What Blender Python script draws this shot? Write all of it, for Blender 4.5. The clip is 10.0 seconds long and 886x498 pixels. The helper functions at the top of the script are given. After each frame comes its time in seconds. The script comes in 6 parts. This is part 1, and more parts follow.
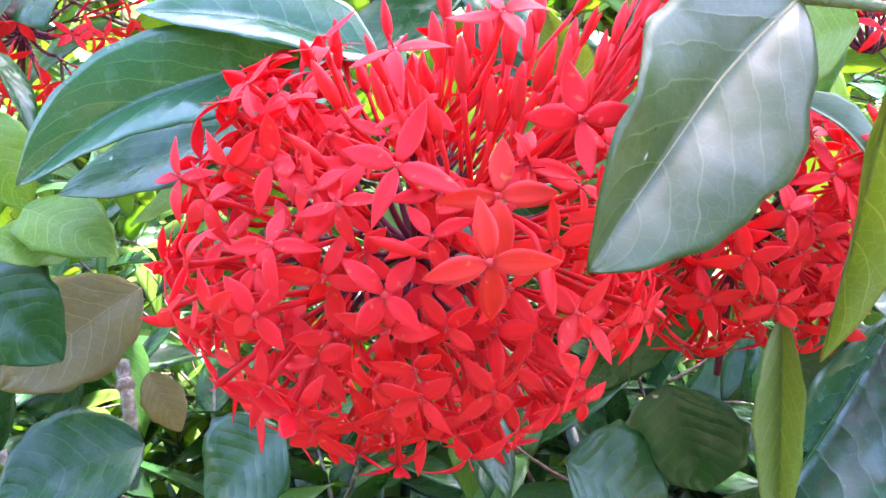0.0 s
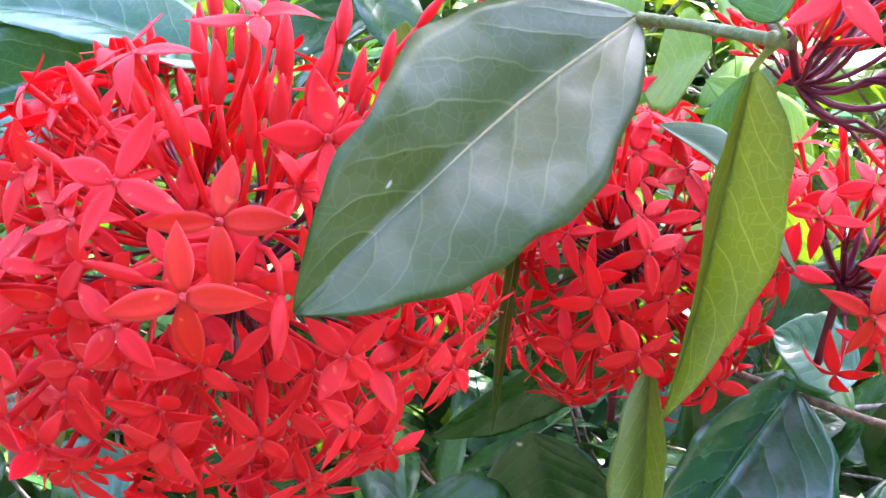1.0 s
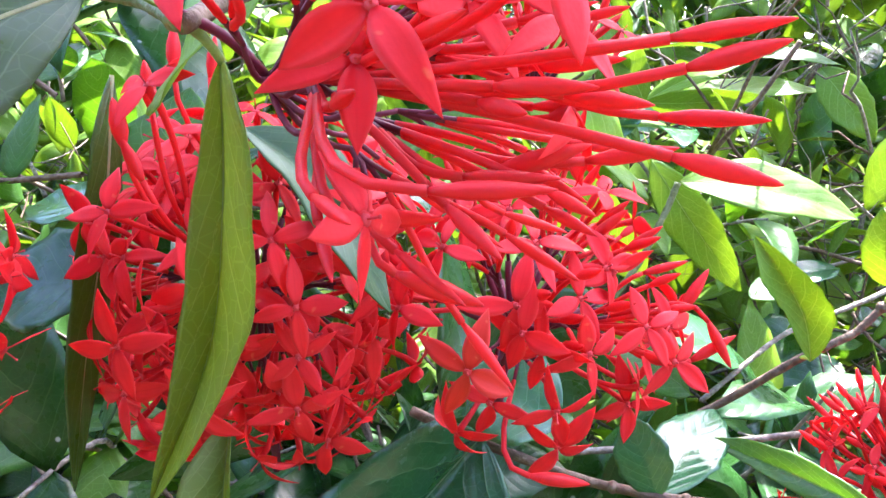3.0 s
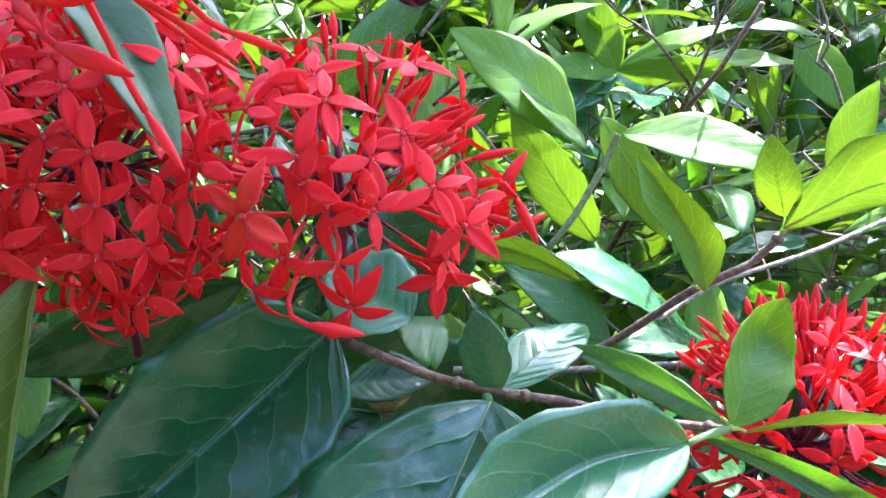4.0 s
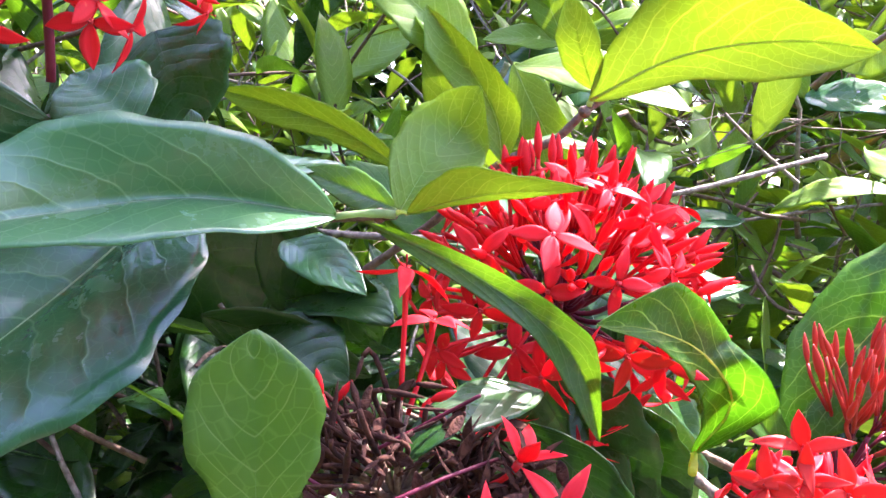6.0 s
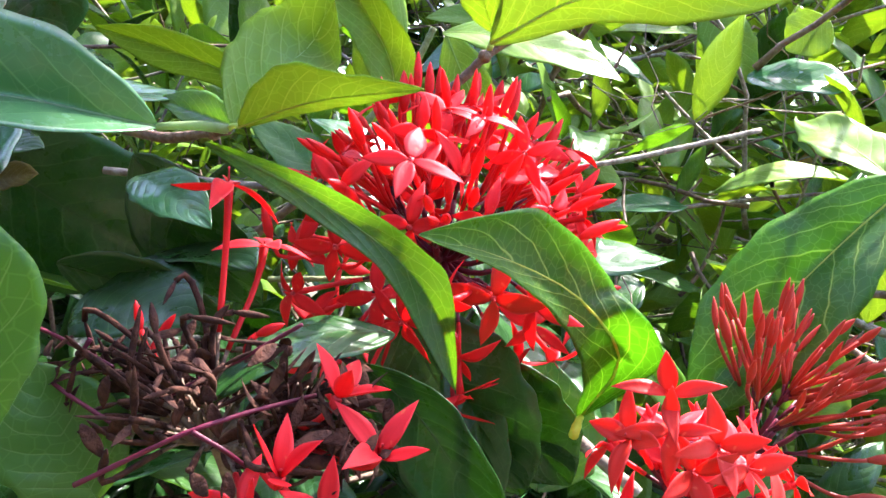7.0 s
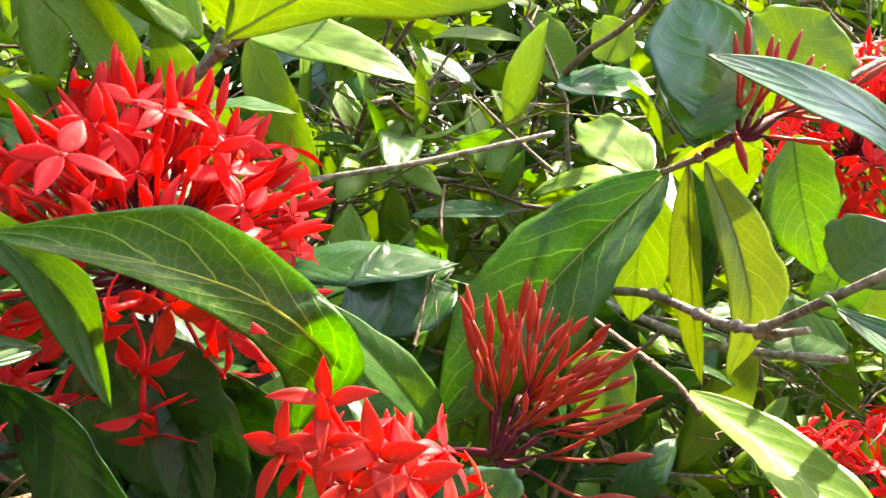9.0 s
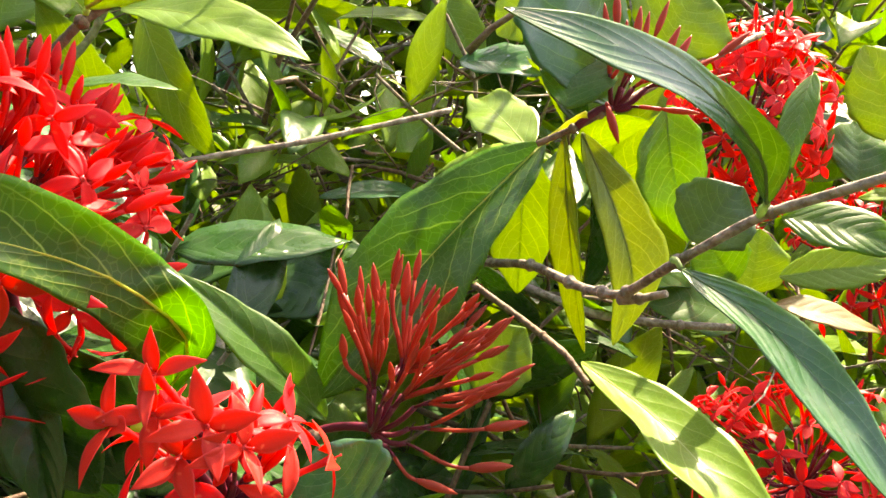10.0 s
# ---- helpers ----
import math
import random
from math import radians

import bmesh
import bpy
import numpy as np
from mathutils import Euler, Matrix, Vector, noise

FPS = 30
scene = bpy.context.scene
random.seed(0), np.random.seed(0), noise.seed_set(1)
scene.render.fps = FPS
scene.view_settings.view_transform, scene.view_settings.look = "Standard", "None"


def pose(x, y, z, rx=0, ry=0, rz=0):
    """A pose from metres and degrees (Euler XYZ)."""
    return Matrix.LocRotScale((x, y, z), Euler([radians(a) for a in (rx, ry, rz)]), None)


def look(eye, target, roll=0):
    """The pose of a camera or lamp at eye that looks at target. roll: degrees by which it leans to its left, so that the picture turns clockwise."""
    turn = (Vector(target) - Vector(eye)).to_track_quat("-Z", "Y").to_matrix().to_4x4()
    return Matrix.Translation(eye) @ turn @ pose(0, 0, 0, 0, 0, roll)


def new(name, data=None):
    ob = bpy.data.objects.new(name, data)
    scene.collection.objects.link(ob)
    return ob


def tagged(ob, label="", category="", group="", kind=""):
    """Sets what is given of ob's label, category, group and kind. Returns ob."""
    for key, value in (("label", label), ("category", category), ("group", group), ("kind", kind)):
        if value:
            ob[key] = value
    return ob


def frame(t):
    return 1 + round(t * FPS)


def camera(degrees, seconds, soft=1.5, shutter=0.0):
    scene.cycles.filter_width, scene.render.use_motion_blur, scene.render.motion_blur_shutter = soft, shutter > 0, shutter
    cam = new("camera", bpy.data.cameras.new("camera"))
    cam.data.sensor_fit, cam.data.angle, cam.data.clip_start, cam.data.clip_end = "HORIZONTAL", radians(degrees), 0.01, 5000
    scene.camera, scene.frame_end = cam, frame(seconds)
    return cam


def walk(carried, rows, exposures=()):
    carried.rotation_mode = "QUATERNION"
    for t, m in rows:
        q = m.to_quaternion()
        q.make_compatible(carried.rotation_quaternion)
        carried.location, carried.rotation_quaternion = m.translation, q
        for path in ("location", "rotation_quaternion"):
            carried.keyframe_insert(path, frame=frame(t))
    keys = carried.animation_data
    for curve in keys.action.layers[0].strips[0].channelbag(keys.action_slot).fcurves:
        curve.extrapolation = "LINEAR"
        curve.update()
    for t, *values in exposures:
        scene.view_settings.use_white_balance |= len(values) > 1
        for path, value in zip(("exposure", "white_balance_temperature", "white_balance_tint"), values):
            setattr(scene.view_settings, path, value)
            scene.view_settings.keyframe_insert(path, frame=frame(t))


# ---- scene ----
cam = camera(58.5, 10.0)
PATH = [
    (0.0, pose(0.0740, 0.0836, 1.1382, 78.02, -0.29, 3.86)),
    (0.5, pose(0.0988, 0.0911, 1.1392, 78.37, -1.66, 4.54)),
    (1.0, pose(0.1315, 0.1098, 1.1387, 79.34, -2.68, 5.64)),
    (1.5, pose(0.1562, 0.1299, 1.1482, 79.66, -3.53, 7.25)),
    (2.0, pose(0.1849, 0.1497, 1.1519, 79.49, -3.66, 5.75)),
    (2.5, pose(0.2117, 0.1610, 1.1509, 79.36, -3.97, 5.33)),
    (3.0, pose(0.2406, 0.1665, 1.1466, 79.22, -4.86, 2.68)),
    (3.2, pose(0.2593, 0.1594, 1.1438, 79.11, -4.79, 1.65)),
    (4.3, pose(0.3314, 0.1585, 1.0981, 80.27, -6.80, 8.17)),
    (4.5, pose(0.3437, 0.1566, 1.0880, 81.01, -7.31, 8.92)),
    (5.0, pose(0.3920, 0.1607, 1.0689, 82.04, -8.19, 10.57)),
    (5.5, pose(0.4208, 0.1695, 1.0494, 82.84, -9.29, 11.49)),
    (5.7, pose(0.4337, 0.1750, 1.0453, 83.10, -9.65, 11.95)),
    (6.8, pose(0.4827, 0.2082, 1.0190, 85.22, -10.48, 11.89)),
    (7.0, pose(0.4882, 0.2139, 1.0185, 84.92, -11.22, 10.95)),
    (7.5, pose(0.5042, 0.2213, 1.0179, 85.47, -10.89, 9.00)),
    (8.0, pose(0.5165, 0.2271, 1.0214, 85.93, -10.73, 7.61)),
    (8.5, pose(0.5303, 0.2310, 1.0233, 86.43, -10.47, 5.92)),
    (9.0, pose(0.5451, 0.2358, 1.0255, 87.24, -10.50, 3.53)),
    (9.5, pose(0.5579, 0.2392, 1.0270, 87.27, -10.13, 1.85)),
    (10.0, pose(0.5712, 0.2380, 1.0245, 87.07, -9.60, -0.64)),
]
walk(cam, PATH, exposures=[
    (0.0, 3.78, 5750, 27), (1.0, 3.62, 5750, 25), (3.0, 3.36, 5800, 20), (3.3, 3.0, 5500, 15), (4.5, 3.0, 5300, 15), (5.5, 3.16, 6000, 36), (7.0, 2.88, 6050, 18), (8.3, 2.84, 5750, 1), (9.0, 2.6, 7700, 7), (10.0, 2.45, 9000, 13),
])

# ---- world, sun, exposure ----
SUN_ELEV, SUN_AZ = 62.0, 28.0          # degrees; azimuth from +y towards +x
world = bpy.data.worlds.new("world")
scene.world = world
world.use_nodes = True
wn = world.node_tree.nodes
sky = wn.new("ShaderNodeTexSky")
sky.sky_type = "NISHITA"
sky.sun_disc = False
sky.dust_density, sky.air_density, sky.ozone_density = 3.0, 1.0, 1.0
sky.sun_elevation = radians(SUN_ELEV)
sky.sun_rotation = radians(SUN_AZ)
world.node_tree.links.new(sky.outputs["Color"], wn["Background"].inputs["Color"])
wn["Background"].inputs["Strength"].default_value = 0.15

sun_data = bpy.data.lights.new("sun", "SUN")
sun_data.energy, sun_data.angle, sun_data.color = 4.4, radians(0.6), (1.0, 0.95, 0.86)
sun = new("sun", sun_data)
sun_way = Vector((math.sin(radians(SUN_AZ)) * math.cos(radians(SUN_ELEV)),
                  math.cos(radians(SUN_AZ)) * math.cos(radians(SUN_ELEV)),
                  math.sin(radians(SUN_ELEV))))
sun.matrix_world = look(sun_way * 10, (0, 0, 0))


# ---- materials ----
def nodes_of(name):
    m = bpy.data.materials.new(name)
    m.use_nodes = True
    return m, m.node_tree.nodes, m.node_tree.links, m.node_tree.nodes["Principled BSDF"]


def math_node(n, l, op, a, b=None, c=None):
    k = n.new("ShaderNodeMath")
    k.operation = op
    for i, v in enumerate((a, b, c)):
        if v is None:
            continue
        if isinstance(v, (int, float)):
            k.inputs[i].default_value = v
        else:
            l.new(v, k.inputs[i])
    return k.outputs[0]


def mixed(n, l, fac, a, b):
    k = n.new("ShaderNodeMix")
    k.data_type = "RGBA"
    for s, v in ((k.inputs[0], fac), (k.inputs[6], a), (k.inputs[7], b)):
        if isinstance(v, (int, float)):
            s.default_value = v
        elif isinstance(v, tuple):
            s.default_value = (*v, 1) if len(v) == 3 else v
        else:
            l.new(v, s)
    return k.outputs[2]


def ramped(n, l, v, lo, hi):
    k = n.new("ShaderNodeMapRange")
    k.interpolation_type = "SMOOTHSTEP"
    l.new(v, k.inputs[0])
    k.inputs[1].default_value, k.inputs[2].default_value = lo, hi
    return k.outputs[0]


def noise_node(n, l, vec, scale, detail=3.0, rough=0.55):
    k = n.new("ShaderNodeTexNoise")
    k.inputs["Scale"].default_value, k.inputs["Detail"].default_value = scale, detail
    k.inputs["Roughness"].default_value = rough
    if vec is not None:
        l.new(vec, k.inputs["Vector"])
    return k.outputs["Fac"]


def leaf_material(name, dark, light, vein, through_colour, through_part, rough, blister, spots=0.0, gloss=0.6, film=0.0, lines=0.32):
    """Leaf with side veins laid out in leaf coordinates, blistered between them, letting light through."""
    m, n, l, p = nodes_of(name)
    uv = n.new("ShaderNodeUVMap").outputs[0]
    sep = n.new("ShaderNodeSeparateXYZ")
    l.new(uv, sep.inputs[0])
    u = sep.outputs[0]
    side = math_node(n, l, "ABSOLUTE", math_node(n, l, "SUBTRACT", sep.outputs[1], 0.5))      # 0 midrib, 0.5 edge
    geo = n.new("ShaderNodeNewGeometry")
    info = n.new("ShaderNodeObjectInfo")
    isle = geo.outputs["Random Per Island"]
    tex = n.new("ShaderNodeTexCoord").outputs["Object"]
    wob = noise_node(n, l, tex, 60.0, 2.0)
    run = math_node(n, l, "SUBTRACT", math_node(n, l, "MULTIPLY", u, 7.5),
                    math_node(n, l, "MULTIPLY", math_node(n, l, "POWER", side, 1.25), 5.5))
    run = math_node(n, l, "ADD", run, math_node(n, l, "MULTIPLY", wob, 0.7))
    ridge = math_node(n, l, "PINGPONG", run, 0.5)                                   # 0 on a vein, 0.5 between
    veins = math_node(n, l, "SUBTRACT", 1.0, ramped(n, l, ridge, 0.0, 0.055))
    fade = math_node(n, l, "SUBTRACT", 1.0, ramped(n, l, side, 0.34, 0.47))
    veins = math_node(n, l, "MULTIPLY", veins, fade)
    net = n.new("ShaderNodeTexVoronoi")
    net.feature = "DISTANCE_TO_EDGE"
    net.inputs["Scale"].default_value = 250.0
    l.new(tex, net.inputs["Vector"])
    netline = math_node(n, l, "SUBTRACT", 1.0, ramped(n, l, net.outputs["Distance"], 0.0, 0.07))
    big = ramped(n, l, noise_node(n, l, tex, 28.0, 4.0), 0.3, 0.75)
    fine = noise_node(n, l, tex, 420.0, 3.0)
    tone = math_node(n, l, "ADD", math_node(n, l, "MULTIPLY", big, 0.55),
                     math_node(n, l, "MULTIPLY", math_node(n, l, "FRACT", math_node(n, l, "ADD", isle, info.outputs["Random"])), 0.45))
    col = mixed(n, l, tone, dark, light)
    col = mixed(n, l, math_node(n, l, "MULTIPLY", fine, 0.25), col, dark)
    col = mixed(n, l, math_node(n, l, "MULTIPLY", veins, lines), col, vein)
    col = mixed(n, l, math_node(n, l, "MULTIPLY", netline, lines * 0.3), col, vein)
    patch = ramped(n, l, noise_node(n, l, tex, 55.0, 5.0, 0.65), 0.45, 0.68)
    if film:
        col = mixed(n, l, math_node(n, l, "MULTIPLY", patch, film), col, (0.24, 0.27, 0.23))
    if spots:
        sp = n.new("ShaderNodeTexVoronoi")
        sp.inputs["Scale"].default_value = 70.0
        l.new(tex, sp.inputs["Vector"])
        dot = math_node(n, l, "MULTIPLY",
                        math_node(n, l, "SUBTRACT", 1.0, ramped(n, l, sp.outputs["Distance"], 0.06, 0.11)),
                        math_node(n, l, "GREATER_THAN", noise_node(n, l, tex, 33.0, 1.0), 1.0 - spots))
        col = mixed(n, l, dot, col, (0.55, 0.58, 0.5))
    l.new(col, p.inputs["Base Color"])
    rg = math_node(n, l, "ADD", math_node(n, l, "ADD", rough, math_node(n, l, "MULTIPLY", patch, 0.14)), math_node(n, l, "MULTIPLY", math_node(n, l, "SUBTRACT", noise_node(n, l, tex, 90.0, 4.0), 0.5), 0.28))
    l.new(rg, p.inputs["Roughness"])
    cloud = ramped(n, l, noise_node(n, l, tex, 42.0, 4.0, 0.6), 0.36, 0.62)
    l.new(math_node(n, l, "MULTIPLY", math_node(n, l, "ADD", math_node(n, l, "MULTIPLY", cloud, 1.0), 0.45), gloss), p.inputs["Specular IOR Level"])
    puff = math_node(n, l, "SQRT", math_node(n, l, "MULTIPLY", ridge, 2.0))
    relief = math_node(n, l, "ADD", math_node(n, l, "MULTIPLY", math_node(n, l, "MULTIPLY", puff, fade), blister),
                       math_node(n, l, "MULTIPLY", big, blister * 0.8))
    relief = math_node(n, l, "SUBTRACT", relief, math_node(n, l, "MULTIPLY", netline, 0.02))
    bump = n.new("ShaderNodeBump")
    bump.inputs["Strength"].default_value, bump.inputs["Distance"].default_value = 0.5, 0.0011
    l.new(relief, bump.inputs["Height"])
    l.new(bump.outputs[0], p.inputs["Normal"])
    tl = n.new("ShaderNodeBsdfTranslucent")
    tc = mixed(n, l, math_node(n, l, "MULTIPLY", veins, min(0.95, 0.5 + lines * 0.7)), through_colour,
               tuple(min(1.0, c * 1.8 + 0.10) for c in through_colour))
    tc = mixed(n, l, math_node(n, l, "MULTIPLY", netline, 0.45), tc, tuple(min(1.0, c * 1.4 + 0.04) for c in through_colour))
    tc = mixed(n, l, math_node(n, l, "MULTIPLY", tone, 0.5), tc, tuple(c * 0.55 for c in through_colour))
    l.new(tc, tl.inputs["Color"])
    mix = n.new("ShaderNodeMixShader")
    mix.inputs[0].default_value = through_part
    l.new(p.outputs[0], mix.inputs[1])
    l.new(tl.outputs[0], mix.inputs[2])
    l.new(mix.outputs[0], n["Material Output"].inputs["Surface"])
    return m


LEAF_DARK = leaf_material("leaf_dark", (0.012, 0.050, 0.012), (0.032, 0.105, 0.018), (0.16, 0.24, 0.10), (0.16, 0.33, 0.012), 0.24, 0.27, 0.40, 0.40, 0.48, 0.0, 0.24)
LEAF_GLOSSY = leaf_material("leaf_glossy", (0.012, 0.062, 0.024), (0.030, 0.115, 0.036), (0.20, 0.32, 0.17), (0.16, 0.33, 0.012), 0.2, 0.17, 0.85, 0.2, 0.74, 0.0, 0.24)
LEAF_MID = leaf_material("leaf_mid", (0.035, 0.10, 0.025), (0.08, 0.18, 0.04), (0.25, 0.36, 0.13), (0.42, 0.66, 0.05), 0.5, 0.34, 0.36, 0.25, 0.42)
LEAF_YOUNG = leaf_material("leaf_young", (0.12, 0.24, 0.03), (0.22, 0.36, 0.05), (0.42, 0.52, 0.16), (0.48, 0.62, 0.06), 0.5, 0.36, 0.3, 0.0, 0.4)
LEAF_OLD = leaf_material("leaf_old", (0.10, 0.09, 0.025), (0.20, 0.165, 0.045), (0.45, 0.38, 0.15), (0.7, 0.5, 0.05), 0.4, 0.5, 0.3)
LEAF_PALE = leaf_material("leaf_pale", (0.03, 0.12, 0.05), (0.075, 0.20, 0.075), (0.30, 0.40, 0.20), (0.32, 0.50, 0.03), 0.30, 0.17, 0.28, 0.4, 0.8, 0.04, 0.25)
LEAF_DULL = leaf_material("leaf_dull", (0.026, 0.052, 0.009), (0.062, 0.095, 0.017), (0.26, 0.30, 0.12), (0.34, 0.46, 0.02), 0.30, 0.32, 0.30, 0.45, 0.42, 0.08, 0.16)
LEAF_OLIVE = leaf_material("leaf_olive", (0.13, 0.18, 0.04), (0.21, 0.27, 0.07), (0.42, 0.48, 0.2), (0.52, 0.62, 0.05), 0.45, 0.42, 0.4, 0.3, 0.4, 0.1)
LEAF_SMOOTH = leaf_material("leaf_smooth", (0.04, 0.085, 0.035), (0.08, 0.14, 0.055), (0.20, 0.27, 0.12), (0.30, 0.45, 0.05), 0.25, 0.46, 0.14, 0.3, 0.42, 0.0, 0.14)
LEAF_NET = leaf_material("leaf_net", (0.022, 0.075, 0.016), (0.045, 0.125, 0.026), (0.42, 0.48, 0.10), (0.30, 0.57, 0.022), 0.55, 0.32, 0.36, 0.1, 0.40, 0.0, 0.85)
LEAVES = {"glossy": LEAF_GLOSSY, "net": LEAF_NET, "smooth": LEAF_SMOOTH, "olive": LEAF_OLIVE, "dull": LEAF_DULL, "dark": LEAF_DARK, "mid": LEAF_MID, "young": LEAF_YOUNG, "old": LEAF_OLD, "pale": LEAF_PALE}


def red_material(name, base, deep, through_colour, part, rough, spots=True):
    m, n, l, p = nodes_of(name)
    tex = n.new("ShaderNodeTexCoord").outputs["Object"]
    info = n.new("ShaderNodeObjectInfo")
    a = ramped(n, l, noise_node(n, l, tex, 120.0, 3.0), 0.3, 0.75)
    tone = math_node(n, l, "ADD", math_node(n, l, "MULTIPLY", a, 0.4), math_node(n, l, "MULTIPLY", info.outputs["Random"], 0.6))
    col = mixed(n, l, tone, base, deep)
    grain = noise_node(n, l, tex, 1800.0, 2.0)
    col = mixed(n, l, math_node(n, l, "MULTIPLY", grain, 0.18), col, deep)
    if spots:
        s = math_node(n, l, "MULTIPLY", ramped(n, l, noise_node(n, l, tex, 330.0, 1.0), 0.68, 0.76),
                      math_node(n, l, "GREATER_THAN", info.outputs["Random"], 0.55))
        col = mixed(n, l, math_node(n, l, "MULTIPLY", s, 0.6), col, (0.85, 0.22, 0.10))
    if spots:
        sep = n.new("ShaderNodeSeparateXYZ")
        l.new(n.new("ShaderNodeUVMap").outputs[0], sep.inputs[0])
        side = math_node(n, l, "ABSOLUTE", math_node(n, l, "SUBTRACT", sep.outputs[1], 0.5))
        rim = math_node(n, l, "MULTIPLY", ramped(n, l, side, 0.36, 0.5), 0.45)
        col = mixed(n, l, rim, col, (0.93, 0.12, 0.13))
        keel = math_node(n, l, "MULTIPLY", math_node(n, l, "SUBTRACT", 1.0, ramped(n, l, side, 0.0, 0.07)), 0.5)
        col = mixed(n, l, keel, col, deep)
        foot = math_node(n, l, "MULTIPLY", math_node(n, l, "SUBTRACT", 1.0, ramped(n, l, sep.outputs[0], 0.0, 0.22)), 0.5)
        col = mixed(n, l, foot, col, tuple(c * 0.7 for c in deep))
    l.new(col, p.inputs["Base Color"])
    p.inputs["Roughness"].default_value = rough
    p.inputs["Specular IOR Level"].default_value = 0.27
    bump = n.new("ShaderNodeBump")
    bump.inputs["Strength"].default_value, bump.inputs["Distance"].default_value = 0.35, 0.0004
    l.new(noise_node(n, l, tex, 500.0, 3.0), bump.inputs["Height"])
    l.new(bump.outputs[0], p.inputs["Normal"])
    tl = n.new("ShaderNodeBsdfTranslucent")
    tl.inputs["Color"].default_value = (*through_colour, 1)
    mix = n.new("ShaderNodeMixShader")
    mix.inputs[0].default_value = part
    l.new(p.outputs[0], mix.inputs[1])
    l.new(tl.outputs[0], mix.inputs[2])
    l.new(mix.outputs[0], n["Material Output"].inputs["Surface"])
    return m


PETAL = red_material("petal_red", (0.88, 0.033, 0.044), (0.70, 0.017, 0.026), (1.0, 0.06, 0.055), 0.42, 0.48)
PETAL_ORANGE = red_material("petal_orange", (0.74, 0.042, 0.022), (0.62, 0.026, 0.02), (0.9, 0.07, 0.035), 0.35, 0.48)
TUBE = red_material("tube_red", (0.76, 0.032, 0.036), (0.54, 0.018, 0.026), (0.95, 0.06, 0.045), 0.4, 0.42, False)
BUD = red_material("bud_red", (0.78, 0.034, 0.038), (0.58, 0.020, 0.028), (0.95, 0.06, 0.045), 0.4, 0.42, False)
BUD_DULL = red_material("bud_dull_red", (0.48, 0.06, 0.036), (0.32, 0.042, 0.03), (0.7, 0.06, 0.05), 0.2, 0.45, False)
STALK = red_material("stalk_purple", (0.16, 0.015, 0.035), (0.09, 0.012, 0.028), (0.3, 0.03, 0.04), 0.05, 0.42, False)


def bark_material(name, a, b, c, rough):
    m, n, l, p = nodes_of(name)
    tex = n.new("ShaderNodeTexCoord").outputs["Object"]
    big = ramped(n, l, noise_node(n, l, tex, 35.0, 4.0), 0.3, 0.7)
    fine = ramped(n, l, noise_node(n, l, tex, 260.0, 4.0), 0.35, 0.7)
    col = mixed(n, l, fine, mixed(n, l, big, a, b), c)
    l.new(col, p.inputs["Base Color"])
    p.inputs["Roughness"].default_value = rough
    p.inputs["Specular IOR Level"].default_value = 0.25
    bump = n.new("ShaderNodeBump")
    bump.inputs["Strength"].default_value, bump.inputs["Distance"].default_value = 0.6, 0.0008
    l.new(fine, bump.inputs["Height"])
    l.new(bump.outputs[0], p.inputs["Normal"])
    return m


THROAT = red_material("throat_pink", (0.74, 0.07, 0.08), (0.60, 0.035, 0.045), (0.9, 0.2, 0.2), 0.25, 0.5, False)
DRY = bark_material("dried_brown", (0.038, 0.011, 0.007), (0.013, 0.005, 0.004), (0.085, 0.030, 0.016), 0.9)
BARK = bark_material("bark_grey", (0.20, 0.16, 0.12), (0.12, 0.09, 0.07), (0.34, 0.29, 0.24), 0.8)
TWIG = bark_material("twig_green", (0.16, 0.20, 0.07), (0.12, 0.13, 0.05), (0.22, 0.22, 0.10), 0.5)
TWIG_BROWN = bark_material("twig_brown", (0.14, 0.08, 0.05), (0.09, 0.05, 0.035), (0.22, 0.15, 0.10), 0.6)
SOIL = bark_material("leaf_litter", (0.045, 0.042, 0.022), (0.024, 0.026, 0.014), (0.09, 0.085, 0.045), 0.9)


# ---- building helpers ----
def mesh_object(name, verts, faces, material, parent=None, uvs=None, slots=None, smooth=True):
    me = bpy.data.meshes.new(name)
    me.from_pydata([tuple(v) for v in verts], [], [tuple(int(i) for i in f) for f in faces])
    if isinstance(material, (list, tuple)):
        for m in material:
            me.materials.append(m)
    else:
        me.materials.append(material)
    if slots is not None:
        me.polygons.foreach_set("material_index", np.asarray(slots, dtype=np.int32))
    if smooth:
        me.polygons.foreach_set("use_smooth", np.ones(len(me.polygons), dtype=bool))
    if uvs is not None:
        lay = me.uv_layers.new(name="UVMap")
        idx = np.zeros(len(me.loops), dtype=np.int32)
        me.loops.foreach_get("vertex_index", idx)
        lay.data.foreach_set("uv", np.asarray(uvs, dtype=np.float32)[idx].ravel())
    me.update()
    ob = new(name, me)
    if parent is not None:
        ob.parent = parent
    return ob


def unit(v):
    v = np.asarray(v, dtype=float)
    return v / max(np.linalg.norm(v), 1e-9)


def frame_of(axis, hint=(0, 0, 1)):
    """Three unit vectors: side, up, axis."""
    a = unit(axis)
    h = np.asarray(hint, dtype=float)
    if abs(np.dot(a, unit(h))) > 0.97:
        h = np.array((1.0, 0.3, 0.1))
    s = unit(np.cross(h, a))
    return s, np.cross(a, s), a


